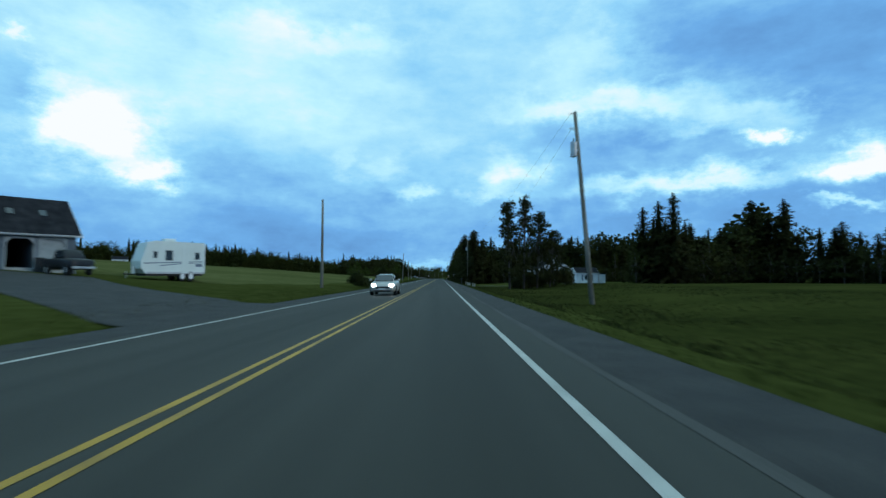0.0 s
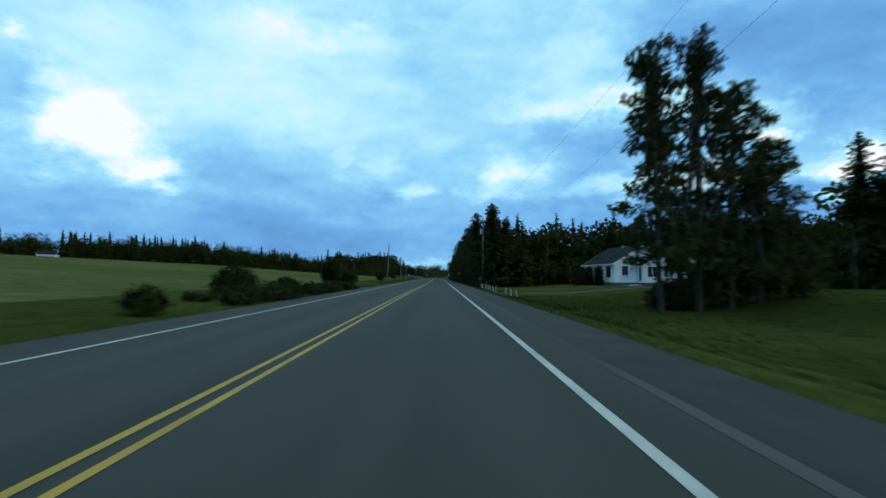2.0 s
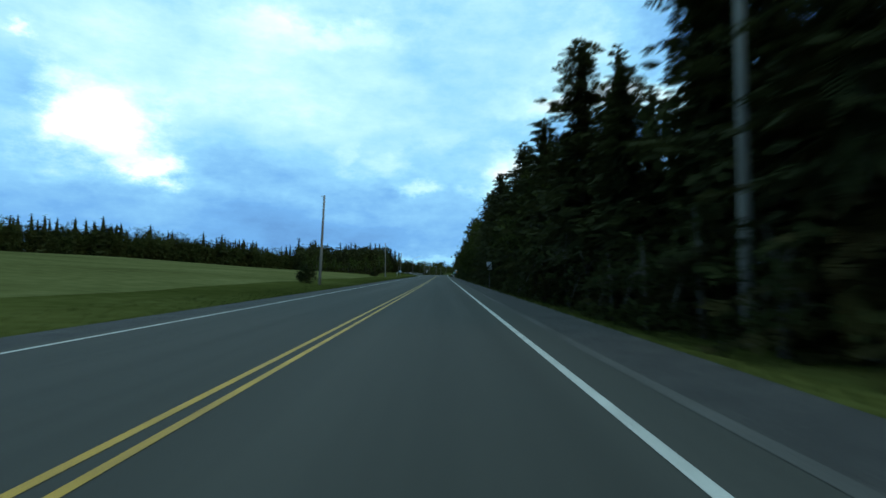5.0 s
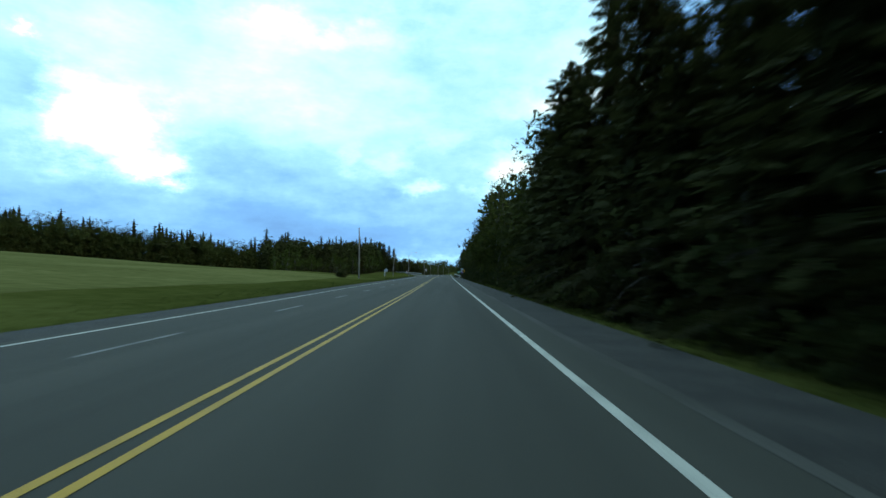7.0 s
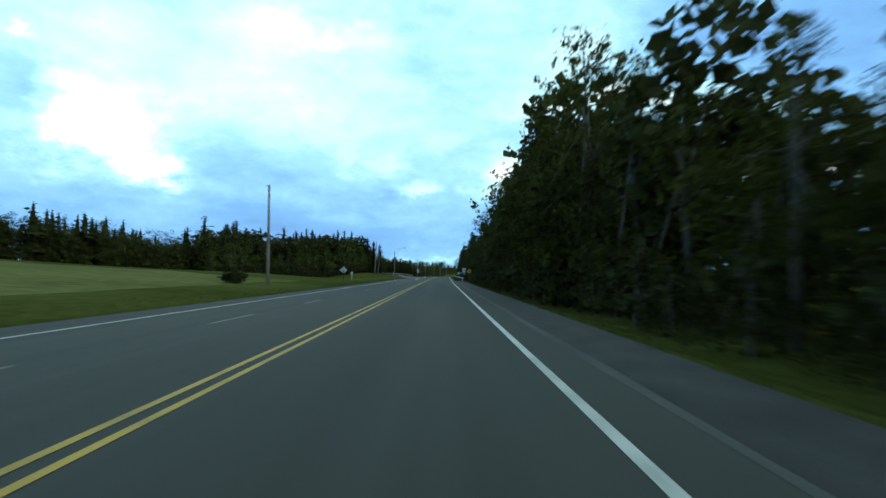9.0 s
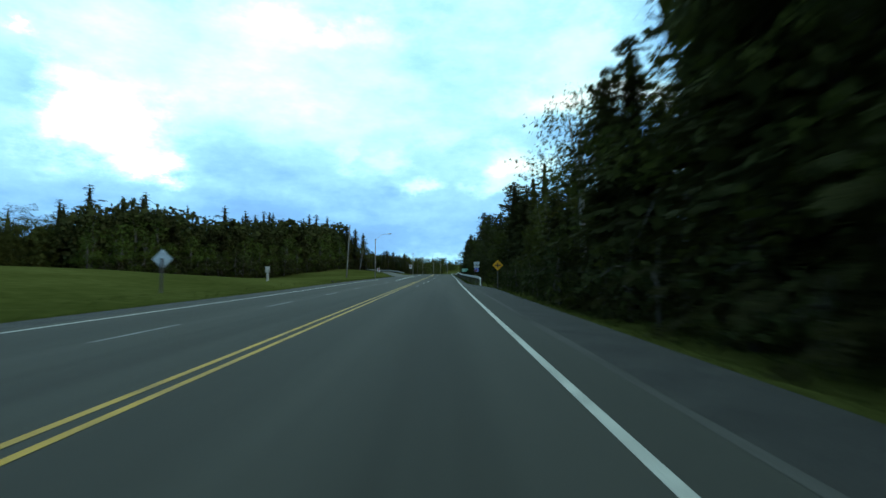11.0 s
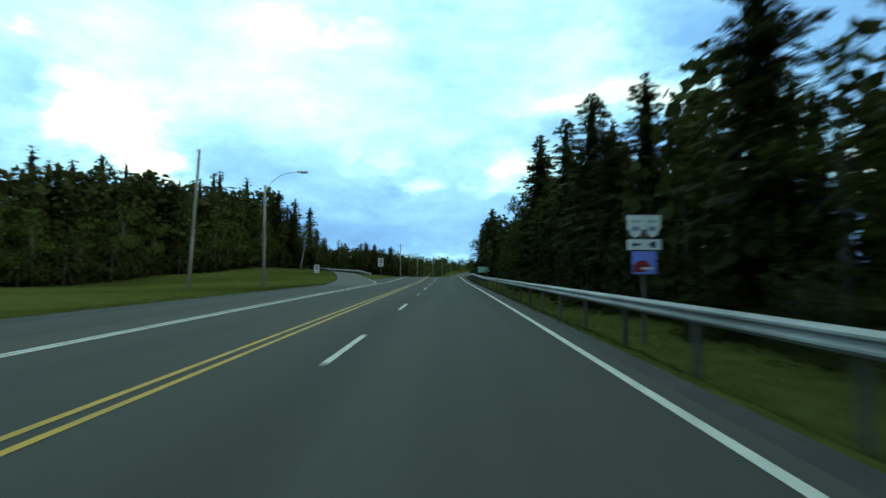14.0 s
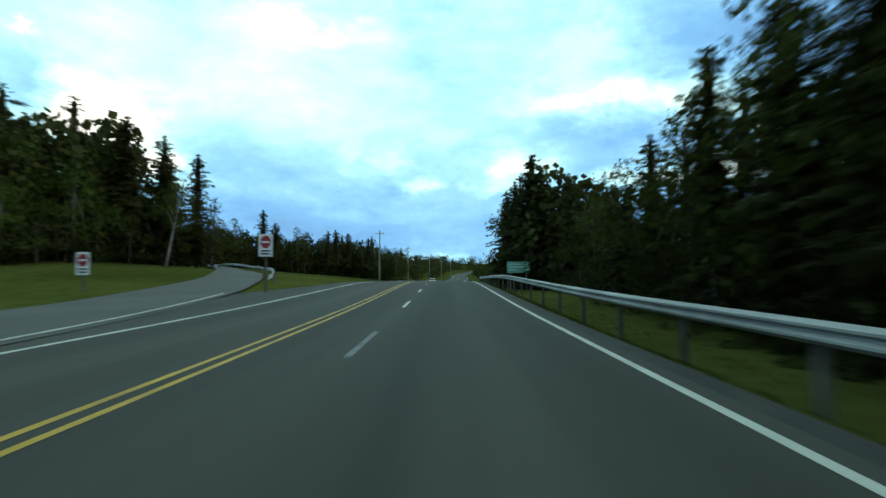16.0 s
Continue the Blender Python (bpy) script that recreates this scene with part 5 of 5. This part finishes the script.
for x0, x1 in ((2.6, 4.7), (5.2, 7.3)):
    part("door_trim", box(x0 - 0.13, x0, -0.06, -0.001, -0.1, 2.45), WEATHERED_TRIM, bh, "white door surround")
    part("door_trim", box(x1, x1 + 0.13, -0.06, -0.001, -0.1, 2.45), WEATHERED_TRIM, bh, "white door surround")
    part("door_trim", box(x0 - 0.13, x1 + 0.13, -0.06, -0.001, 2.451, 2.58), WEATHERED_TRIM, bh, "white door surround")
    for cx, s in ((x0, 1), (x1, -1)):
        part("door_trim", prism([(cx, 2.45), (cx + s * 0.4, 2.45), (cx, 2.05)], -0.05, -0.002), WEATHERED_TRIM, bh, "white clipped corner")
part("eave_board", box(-7, WB, -0.43, -0.4, 2.68, 2.80), WEATHERED_TRIM, bh, "white eave board")
for sx in (2.9, 5.6):
    sk = part("skylight", prism([(1.9, 4.60), (2.6, 5.14), (2.55, 5.21), (1.85, 4.67)], -sx - 0.6, -sx), GLASS, bh, "small roof skylight")
    sk.data.transform(Matrix.Rotation(radians(90), 4, "Z"))
part("chimney", box(-0.6, 0.3, 3.6, 4.5, 5.2, 7.2, 0.02), GREY_SIDING, bh, "grey boxed chimney")

bh.scale = (0.75, 1, 0.87)

# pale far-off farmhouse
fg = gz(-167, 268) + 0.7
fh = thing("farmhouse", pose(-167, 268, fg, 0, 0, 25), "small white farmhouse before the distant wood", "house")
part("wall", box(0, 9, 0, 7, -1.5, 2.6), WHITE_SIDING, fh)
gable_roof(fh, 0, 7, -9, 0, 2.6, 4.6, 0.3, ridge_along="x")
for wx in (1.5, 4.2, 6.8):
    window(fh, wx, wx + 0.9, 0.9, 2.0, 0, bars=0)
fh.scale = (0.75, 0.75, 0.8)

# ---- vehicles ----
def wheel(parent, x, y, r, w, name="wheel"):
    t = part(name, tube((x - w / 2, y, r), (x + w / 2, y, r), r, r, 20), RUBBER, parent, smooth=False)
    part("rim", tube((x - w / 2 - 0.012, y, r), (x + w / 2 + 0.012, y, r), r * 0.5, r * 0.5, 16), STEEL, t, "grey metal rim")
    return t


def loft(sections):
    """Rounded rings along y: (y, half width, z low, z high, roundness)."""
    bm = bmesh.new()
    prev = None
    first = last = None
    for y, hw, z0, z1, k in sections:
        ring = []
        for i in range(20):
            a = 2 * math.pi * i / 20
            c, s = math.cos(a), math.sin(a)
            ring.append(bm.verts.new((hw * math.copysign(abs(c) ** k, c), y, (z0 + z1) / 2 + (z1 - z0) / 2 * math.copysign(abs(s) ** k, s))))
        if prev:
            for i in range(20):
                bm.faces.new((prev[i], prev[(i + 1) % 20], ring[(i + 1) % 20], ring[i]))
        first, last, prev = first or ring, ring, ring
    bm.faces.new(first)
    bm.faces.new(last[::-1])
    bmesh.ops.recalc_face_normals(bm, faces=bm.faces)
    return bm


def sedan(x, y, label, lit=True):
    z = road_z(y)
    e = thing("car", pose(x, y, z), label, "car", "oncoming cars")
    part("body", loft([(-2.2, 0.62, 0.38, 0.62, 0.5), (-2.12, 0.78, 0.26, 0.74, 0.45), (-1.8, 0.86, 0.22, 0.86, 0.42), (-1.0, 0.89, 0.2, 0.98, 0.4), (0.0, 0.9, 0.2, 1.0, 0.4),
                       (1.3, 0.89, 0.2, 1.04, 0.4), (1.95, 0.84, 0.26, 1.02, 0.42), (2.2, 0.7, 0.36, 0.86, 0.5)]), CAR_WHITE, e, smooth=True)
    cabin = part("cabin", loft([(-1.15, 0.70, 0.85, 0.99, 0.5), (-0.35, 0.66, 0.85, 1.40, 0.5), (0.3, 0.64, 0.85, 1.47, 0.5), (1.0, 0.64, 0.85, 1.42, 0.5), (1.85, 0.68, 0.85, 1.05, 0.5)]), CAR_WHITE, e, "silver roof and pillars", smooth=True)
    ws = bmesh.new()
    q = [ws.verts.new(v) for v in ((-0.63, -1.2, 1.02), (0.63, -1.2, 1.02), (0.5, -0.47, 1.40), (-0.5, -0.47, 1.40))]
    q2 = [ws.verts.new(v.co + Vector((0, 0.05, -0.03))) for v in q]
    ws.faces.new(q)
    ws.faces.new(q2[::-1])
    for i in range(4):
        ws.faces.new((q[i], q2[i], q2[(i + 1) % 4], q[(i + 1) % 4]))
    bmesh.ops.recalc_face_normals(ws, faces=ws.faces)
    part("windscreen", ws, GLASS, cabin, "dark sloping windscreen")
    for s in (-1, 1):
        part("side_window", prism([(s * 0.672, 1.02), (s * 0.70, 1.02), (s * 0.60, 1.36), (s * 0.58, 1.36)], -0.75, 1.35), GLASS, cabin, "dark side window")
        hl = part("headlight", loft([(-2.19, 0.13, 0.58, 0.76, 0.8), (-2.02, 0.19, 0.55, 0.79, 0.8)]), HEADLIGHT if lit else GLASS, e, "lit white headlight")
        hl.location = (s * 0.58, 0, 0)
        part("mirror", box(s * 0.98 - 0.1, s * 0.98 + 0.1, -0.75, -0.62, 0.98, 1.12, 0.04), CAR_WHITE, e)
        for wy in (-1.35, 1.35):
            wheel(e, s * 0.80, wy, 0.32, 0.2)
    part("grille", box(-0.45, 0.45, -2.205, -2.15, 0.46, 0.62, 0.02), BLACK, e, "dark radiator grille")
    part("bumper_vent", box(-0.55, 0.55, -2.18, -2.08, 0.28, 0.38, 0.02), BLACK, e, "dark lower intake")
    part("number_plate", box(-0.26, 0.26, -2.215, -2.206, 0.40, 0.5), SIGN_WHITE, e, "plain pale plate")
    return e


sedan(-3.9, 37.6, "silver-white sedan with lit headlights on the far lane")
sedan(-3.9, 541.0, "distant pale sedan with lit headlights on the road")

# black pickup by the garage
pk = thing("pickup_truck", pose(-26.2, 37.2, gz(-26.2, 37.2), 0, 0, 66), "black pickup truck parked before the garage", "pickup truck")
part("body", loft([(-2.7, 0.82, 0.5, 1.0, 0.4), (-2.5, 0.95, 0.4, 1.12, 0.35), (-1.2, 0.98, 0.4, 1.2, 0.35), (2.5, 0.98, 0.4, 1.2, 0.35), (2.7, 0.94, 0.5, 1.15, 0.35)]), TRUCK_BLACK, pk, smooth=True)
cb = part("cab", loft([(-1.25, 0.8, 1.0, 1.22, 0.5), (-0.6, 0.76, 1.0, 1.82, 0.45), (0.7, 0.76, 1.0, 1.86, 0.45), (1.0, 0.78, 1.0, 1.2, 0.5)]), TRUCK_BLACK, pk, "black crew cab", smooth=True)
for s in (-1, 1):
    part("side_window", prism([(s * 0.80, 1.28), (s * 0.83, 1.28), (s * 0.74, 1.7), (s * 0.71, 1.7)], -0.7, 0.75), GLASS, cb, "dark side window")
    for wy in (-1.7, 1.75):
        wheel(pk, s * 0.86, wy, 0.4, 0.26)
pk.scale = (0.86, 0.62, 1.0)
part("bumper", box(-0.9, 0.9, -2.82, -2.66, 0.45, 0.62, 0.03), STEEL, pk, "bright steel bumper")
bn = thing("rubbish_bin", pose(-28.9, 38.1, gz(-28.9, 38.1) - 0.02, 0, 0, 34), "dark plastic wheeled bin by the garage wall", "bin")
part("body", box(-0.3, 0.3, -0.35, 0.35, 0, 1.0, 0.04), BLACK, bn)
part("lid", box(-0.33, 0.33, -0.38, 0.38, 1.0, 1.08, 0.03), BLACK, bn)

# travel trailer
tz = gz(-21.3, 42.0)
tr = thing("travel_trailer", pose(-21.2, 42.0, tz, 0, 0, 46), "cream travel trailer with grey stripes parked on grass", "travel trailer")
shell = part("shell", prism([(-2.35, 0.5), (2.75, 0.5), (2.78, 2.55), (2.68, 2.68), (-1.55, 2.72), (-2.2, 2.6), (-2.75, 1.35), (-2.72, 0.85)], 0, 2.3), TRAILER_WHITE, tr)
part("underframe", box(-2.3, 2.6, 0.1, 2.2, 0.36, 0.5), BLACK, tr, "black steel underframe")
for x0, x1, z0, z1 in ((-0.75, -0.15, 1.45, 2.05), (1.85, 2.25, 1.55, 1.95), (-1.75, -1.45, 1.6, 1.95)):
    w = part("window", box(x0, x1, -0.03, -0.001, z0, z1, 0.01), GLASS, tr, "dark tinted window")
    part("frame", box(x0 - 0.04, x1 + 0.04, -0.02, -0.0005, z1, z1 + 0.04), BLACK, w)
    part("frame", box(x0 - 0.04, x1 + 0.04, -0.02, -0.0005, z0 - 0.04, z0), BLACK, w)
part("door", box(0.65, 1.25, -0.025, -0.001, 0.55, 2.4, 0.01), TRAILER_WHITE, tr, "cream entrance door")
part("stripe", prism([(-2.5, 1.16), (2.6, 1.34), (2.6, 1.39), (-2.5, 1.23)], -0.006, -0.0012), STRIPE, tr, "grey-blue stripe")
part("stripe", prism([(-1.2, 1.0), (0.4, 1.16), (2.7, 1.28), (2.7, 1.30), (0.4, 1.21), (-1.2, 1.08)], -0.006, -0.0012), STRIPE, tr, "grey-blue stripe")
part("stripe", box(1.9, 2.5, -0.006, -0.0012, 1.0, 1.2), STRIPE, tr, "grey-blue patch")
part("lower_band", box(-2.3, 2.74, -0.012, -0.001, 0.5, 0.62), STEEL, tr, "grey lower trim band")
part("roof_unit", box(-0.5, 0.45, 0.8, 1.6, 2.72, 2.95, 0.05), TRAILER_WHITE, tr, "white roof air conditioner")
for wx in (0.75, 1.5):
    t = part("wheel", tube((wx, -0.01, 0.33), (wx, 0.22, 0.33), 0.33, 0.33, 18), RUBBER, tr)
    part("rim", tube((wx, -0.03, 0.33), (wx, 0.0, 0.33), 0.2, 0.2, 14), TRIM_WHITE, t, "white steel rim")
    part("wheel", tube((wx, 2.1, 0.33), (wx, 2.3, 0.33), 0.33, 0.33, 18), RUBBER, tr)
part("drawbar", tube((-2.4, 1.15, 0.48), (-3.7, 1.15, 0.48), 0.05, 0.05, 8), BLACK, tr, "black drawbar")
part("gas_bottle", tube((-2.95, 1.15, 0.5), (-2.95, 1.15, 1.0), 0.16, 0.14, 12), TRIM_WHITE, tr, "white gas bottle")
tr.scale = (0.87, 1.07, 1.16)
part("jack", tube((-3.5, 1.15, -0.02), (-3.5, 1.15, 0.7), 0.03, 0.03, 8), STEEL, tr)

# ---- fence posts, letter boxes, dark clumps ----
proto = None
for y in (91.2, 95.0, 98.8, 106.8, 109.9, 113.2, 116.1, 119.6, 123.2, 126.4):
    x = 6.0 + 0.06 * math.sin(y * 3)
    m = pose(x, y, gz(x, y), R.uniform(-2, 2), R.uniform(-2, 2), R.uniform(0, 40))
    if proto is None:
        proto = thing("marker_post", m, "short round white-painted wooden marker post in grass", "post", "white marker posts")
        part("post", tube((0, 0, -0.25), (0, 0, 0.53), 0.075, 0.07, 14, rings=2), POST_WHITE, proto, smooth=False)
        part("cap", tube((0, 0, 0.531), (0, 0, 0.56), 0.07, 0.05, 14), POST_WHITE, proto)
    else:
        copy_thing(proto, m)


def letter_box(x, y, label, dark=True):
    e = thing("letter_box", pose(x, y, gz(x, y), 0, 0, 8), label, "letter box", "letter boxes")
    part("post", box(-0.06, 0.06, -0.06, 0.06, -0.3, 1.0, 0.01), POLE_WOOD if not dark else BLACK, e)
    bm = prism([(-0.12, 1.0), (0.12, 1.0), (0.12, 1.16), (0.08, 1.24), (0.0, 1.27), (-0.08, 1.24), (-0.12, 1.16)], -0.25, 0.25)
    b = part("box", bm, BLACK if dark else POST_WHITE, e)
    part("flag", box(0.121, 0.132, -0.1, 0.0, 1.1, 1.28), SIGN_RED, b, "small red flag")
    part("door", prism([(-0.11, 1.01), (0.11, 1.01), (0.11, 1.16), (0.0, 1.25), (-0.11, 1.16)], -0.262, -0.251), BLACK if dark else STEEL, b, "" if dark else "grey front flap")


letter_box(4.25, 105.8, "dark letter box on a thick wooden post")
letter_box(-12.4, 109.6, "pale letter box on a wooden post by the track", False)
# two small dark green clumps, given the shape of low stones
for rx, ry, rs in ((-13.0, 333.0, 0.22), (-12.4, 333.6, 0.18)):
    bm = bmesh.new()
    bmesh.ops.create_icosphere(bm, subdivisions=3, radius=rs)
    for v in bm.verts:
        v.co += v.normal * 0.3 * rs * noise.noise(v.co * 5 / rs * 0.35)
        v.co.z *= 0.6
    o = part("rock", bm, DARK_CLUMP, smooth=True)
    o.location = (rx, ry, gz(rx, ry) + 0.05)
    tagged(o, "small dark green clump in the grass, shaped as a stone", "rock")

# ---- single trees and bushes ----
def bush(x, y, h, r, label, seed, mat=None, density=420, leaf=0.17):
    rng = random.Random(seed)
    blobs = [(0, 0, h * 0.42, r * 0.95, h * 0.42), (0, 0, h * 0.72, r * 0.7, h * 0.27)]
    for k in range(6):
        a = k * 1.05 + rng.uniform(-0.3, 0.3)
        blobs.append((math.cos(a) * r * 0.5, math.sin(a) * r * 0.5, h * rng.uniform(0.22, 0.55), r * 0.5, h * 0.22))
    e = thing("bush", pose(x, y, gz(x, y)), label, "bush", "field bushes")
    part("trunk", limbs(rng, blobs[:4], h * 0.5, 0.06), BARK, e)
    o = new("crown", crown_mesh("crown", leaf_crown(seed, blobs, leaf, density), mat or DARK_LEAVES, h * 0.3))
    o.parent = e


def dome(x, y, h, r, label, seed):
    """A clipped-looking round bush: one closed dome of leaves."""
    e = thing("bush", pose(x, y, gz(x, y)), label, "bush", "field bushes")
    blobs = [(0, 0, h * 0.60, r * 0.92, h * 0.36), (0, 0, h * 0.46, r, h * 0.30), (0, 0, h * 0.25, r * 0.8, h * 0.22)]
    part("trunk", tube((0, 0, -0.3), (0, 0, h * 0.6), 0.09, 0.04, 8, rings=2), BARK, e)
    o = new("crown", crown_mesh("crown", leaf_crown(seed, blobs, 0.24, 900), DARK_LEAVES, h * 0.3))
    o.parent = e


dome(-11.5, 104.6, 3.05, 1.05, "tall rounded dark green bush beside the road", 31)
bush(-11.9, 117.4, 2.3, 1.35, "rounded dark green bush beside a gravel track", 32)
bush(-13.2, 83.0, 1.9, 1.6, "broad dark green bush at the field edge", 33)
bush(-13.4, 95.0, 1.1, 1.2, "low round green bush at the field edge", 34)
bush(-9.7, 66.5, 1.0, 0.8, "low green bush on the verge", 35)
bush(-19.6, 271.0, 1.3, 1.3, "low dark bush beside a utility pole", 36)
bush(-14.5, 178.5, 2.3, 1.1, "narrow dark bush beside a utility pole", 37)
for k in range(52):
    y = 73 + k * 0.62 + R.uniform(-0.4, 0.4)
    bush(-8.9 - R.uniform(0, 2.6), y, R.uniform(0.45, 0.95), R.uniform(0.6, 1.0), "low dark weedy shrub along the road verge", 100 + k, density=120, leaf=0.22)
for cx, cy, ch, cr in ((19.8, 115.2, 2.4, 0.6), (19.6, 118.9, 2.45, 0.66)):
    e = thing("cedar", pose(cx, cy, gz(cx, cy)), "dark columnar cedar against the white house wall", "bush", "house cedars")
    part("trunk", tube((0, 0, -0.2), (0, 0, ch * 0.8), 0.07, 0.03, 8), BARK, e)
    o = new("crown", crown_mesh("crown", leaf_crown(int(cy), [(0, 0, ch * 0.18, cr, ch * 0.2), (0, 0, ch * 0.48, cr * 1.02, ch * 0.25), (0, 0, ch * 0.76, cr * 0.85, ch * 0.24)], 0.26, 900), DARK_LEAVES, ch * 0.3))
    o.parent = e
bush(18.9, 121.0, 0.95, 1.15, "low spreading juniper at the house corner", 38)


# the big ragged pines before the house
def pine(seed, h, r, x, y, lean, low=0.14):
    rng = random.Random(seed)
    blobs = []
    for k in range(44):
        f = (k + rng.random()) / 44
        z = h * (low + (0.96 - low) * f)
        a = k * 2.3 + rng.uniform(-0.6, 0.6)
        rad = r * (1.12 - 0.82 * f) * rng.uniform(0.3, 1.2)
        blobs.append((math.cos(a) * rad * 0.9 + lean * f, math.sin(a) * rad * 0.9, z, rng.uniform(0.4, 0.78), rng.uniform(0.2, 0.36)))
    e = thing("pine_tree", pose(x, y, gz(x, y)), "tall ragged dark pine tree with gaps between its boughs", "tree", "big pines")
    part("trunk", limbs(rng, blobs, h * 0.88, 0.05 + h * 0.008, (lean * 0.8, 0)), BARK, e, smooth=True)
    o = new("crown", crown_mesh("crown", leaf_crown(seed, blobs, 0.30, 75), NEEDLES))
    o.parent = e


pine(41, 12.4, 1.6, 9.5, 72.3, -0.2, 0.16)
pine(42, 13.4, 2.1, 11.6, 73.2, 0.3, 0.14)
pine(43, 11.0, 2.5, 13.6, 74.2, 0.5, 0.12)
pine(44, 8.2, 2.4, 15.6, 75.2, 0.6, 0.10)
for k, (bx, by, bh_) in enumerate(((12.8, 75.0, 2.2), (14.6, 75.6, 2.6), (16.4, 76.2, 3.0), (18.3, 77.0, 2.8), (11.2, 74.6, 1.6))):
    bush(bx, by, bh_, 1.4, "dark dense shrub under the tall pines", 150 + k, NEEDLES, 130, 0.24)
# ---- verge grass ----
def grass(name, side, y0, y1, count, reach, seed):
    rng = np.random.default_rng(seed)
    yy = rng.uniform(y0, y1, count)
    off = rng.uniform(0, 1, count) ** 1.8 * reach
    B = []
    for y, o in zip(yy, off):
        x = (tarmac_right(y) + loose_edge(y) - 0.1 + o) if side > 0 else (tarmac_left(y) - 1.4 - o)
        B.append((x, y, gz(x, y) - 0.03))
    B = np.array(B)
    a = rng.uniform(0, 6.28, count)
    D = np.stack([np.cos(a) * 0.45, np.sin(a) * 0.45, np.full(count, 0.9)], 1)
    U = np.stack([-np.sin(a), np.cos(a), np.full(count, 0.2)], 1)
    L = rng.uniform(0.05, 0.14, count)
    ob = new(name, crown_mesh(name, kites(rng, B, D, U, L, L * 0.16), BLADES))
    return tagged(ob, "long green grass blades along the road verge", "grass", kind="stuff")


grass("verge_grass", 1, -2, 470, 34000, 4.0, 81)
grass("verge_grass", -1, -2, 400, 26000, 3.5, 82)


mx = [x for x in xs if 5.9 < x < 110]
my = [y for y in ys if -90 <= y <= 97]
mv, mf = [], []
for j, y in enumerate(my):
    for i, x in enumerate(mx):
        edge = i in (0, len(mx) - 1) or j in (0, len(my) - 1)
        mv.append((x, y, gz(x, y) + (-0.03 if edge else 0.03)))
for j in range(len(my) - 1):
    for i in range(len(mx) - 1):
        a = j * len(mx) + i
        mf.append((a, a + 1, a + len(mx) + 1, a + len(mx)))
# sheet of the shade-darkened grass laid over the right field
tagged(mesh_object("meadow", mv, mf, SHADED_MEADOW, smooth=True), "unmown meadow beside the verge, shade put into its green", "meadow", kind="structure")


hx_ = [x for x in xs if -345 < x < -9]
hy_ = [y for y in ys if 40 <= y <= 296]
hv, hf = [], []
for y in hy_:
    for x in hx_:
        d = tarmac_left(y) - 6.0 + 2.2 * noise.noise((x * 0.09, y * 0.05, 11)) - x
        last = y in (hy_[0], hy_[-1])
        hv.append((x, y, gz(x, y) - 0.06 + (0.0 if last else 0.12 * smooth(d / 7.0))))
n = len(hx_)
for j in range(len(hy_) - 1):
    for i in range(n - 1):
        a = j * n + i
        hf.append((a, a + 1, a + n + 1, a + n))
tagged(mesh_object("hay_field", hv, hf, HAY, smooth=True), "pale green hay field of seeding grass on the slope", "field", kind="structure")


def meadow(name, x0, x1, y0, y1, count, seed):
    """Tall tufts of unmown weeds, in patches."""
    rng = np.random.default_rng(seed)
    B, L = [], []
    while len(B) < count:
        x, y = x0 + (x1 - x0) * rng.random() ** 1.6, rng.uniform(y0, y1)
        if 98.6 < y < 104.5 or (x > 24 and y > 92):
            continue
        B.append((x, y, gz(x, y) - 0.03))
        L.append(rng.uniform(0.06, 0.18) * (1 + 0.6 * noise.noise((x * 0.3, y * 0.3, 2))))
    a = rng.uniform(0, 6.28, count)
    D = np.stack([np.cos(a) * 0.6, np.sin(a) * 0.6, np.full(count, 0.8)], 1)
    U = np.stack([-np.sin(a), np.cos(a), np.full(count, 0.2)], 1)
    L = np.array(L)
    ob = new(name, crown_mesh(name, kites(rng, np.array(B), D, U, L, L * 0.22), SHADED_WEEDS))
    return tagged(ob, "unmown weeds across the meadow, shade put into their green", "weeds", kind="stuff")


meadow("meadow_weeds", 5.3, 30.0, 0, 92, 30000, 84)
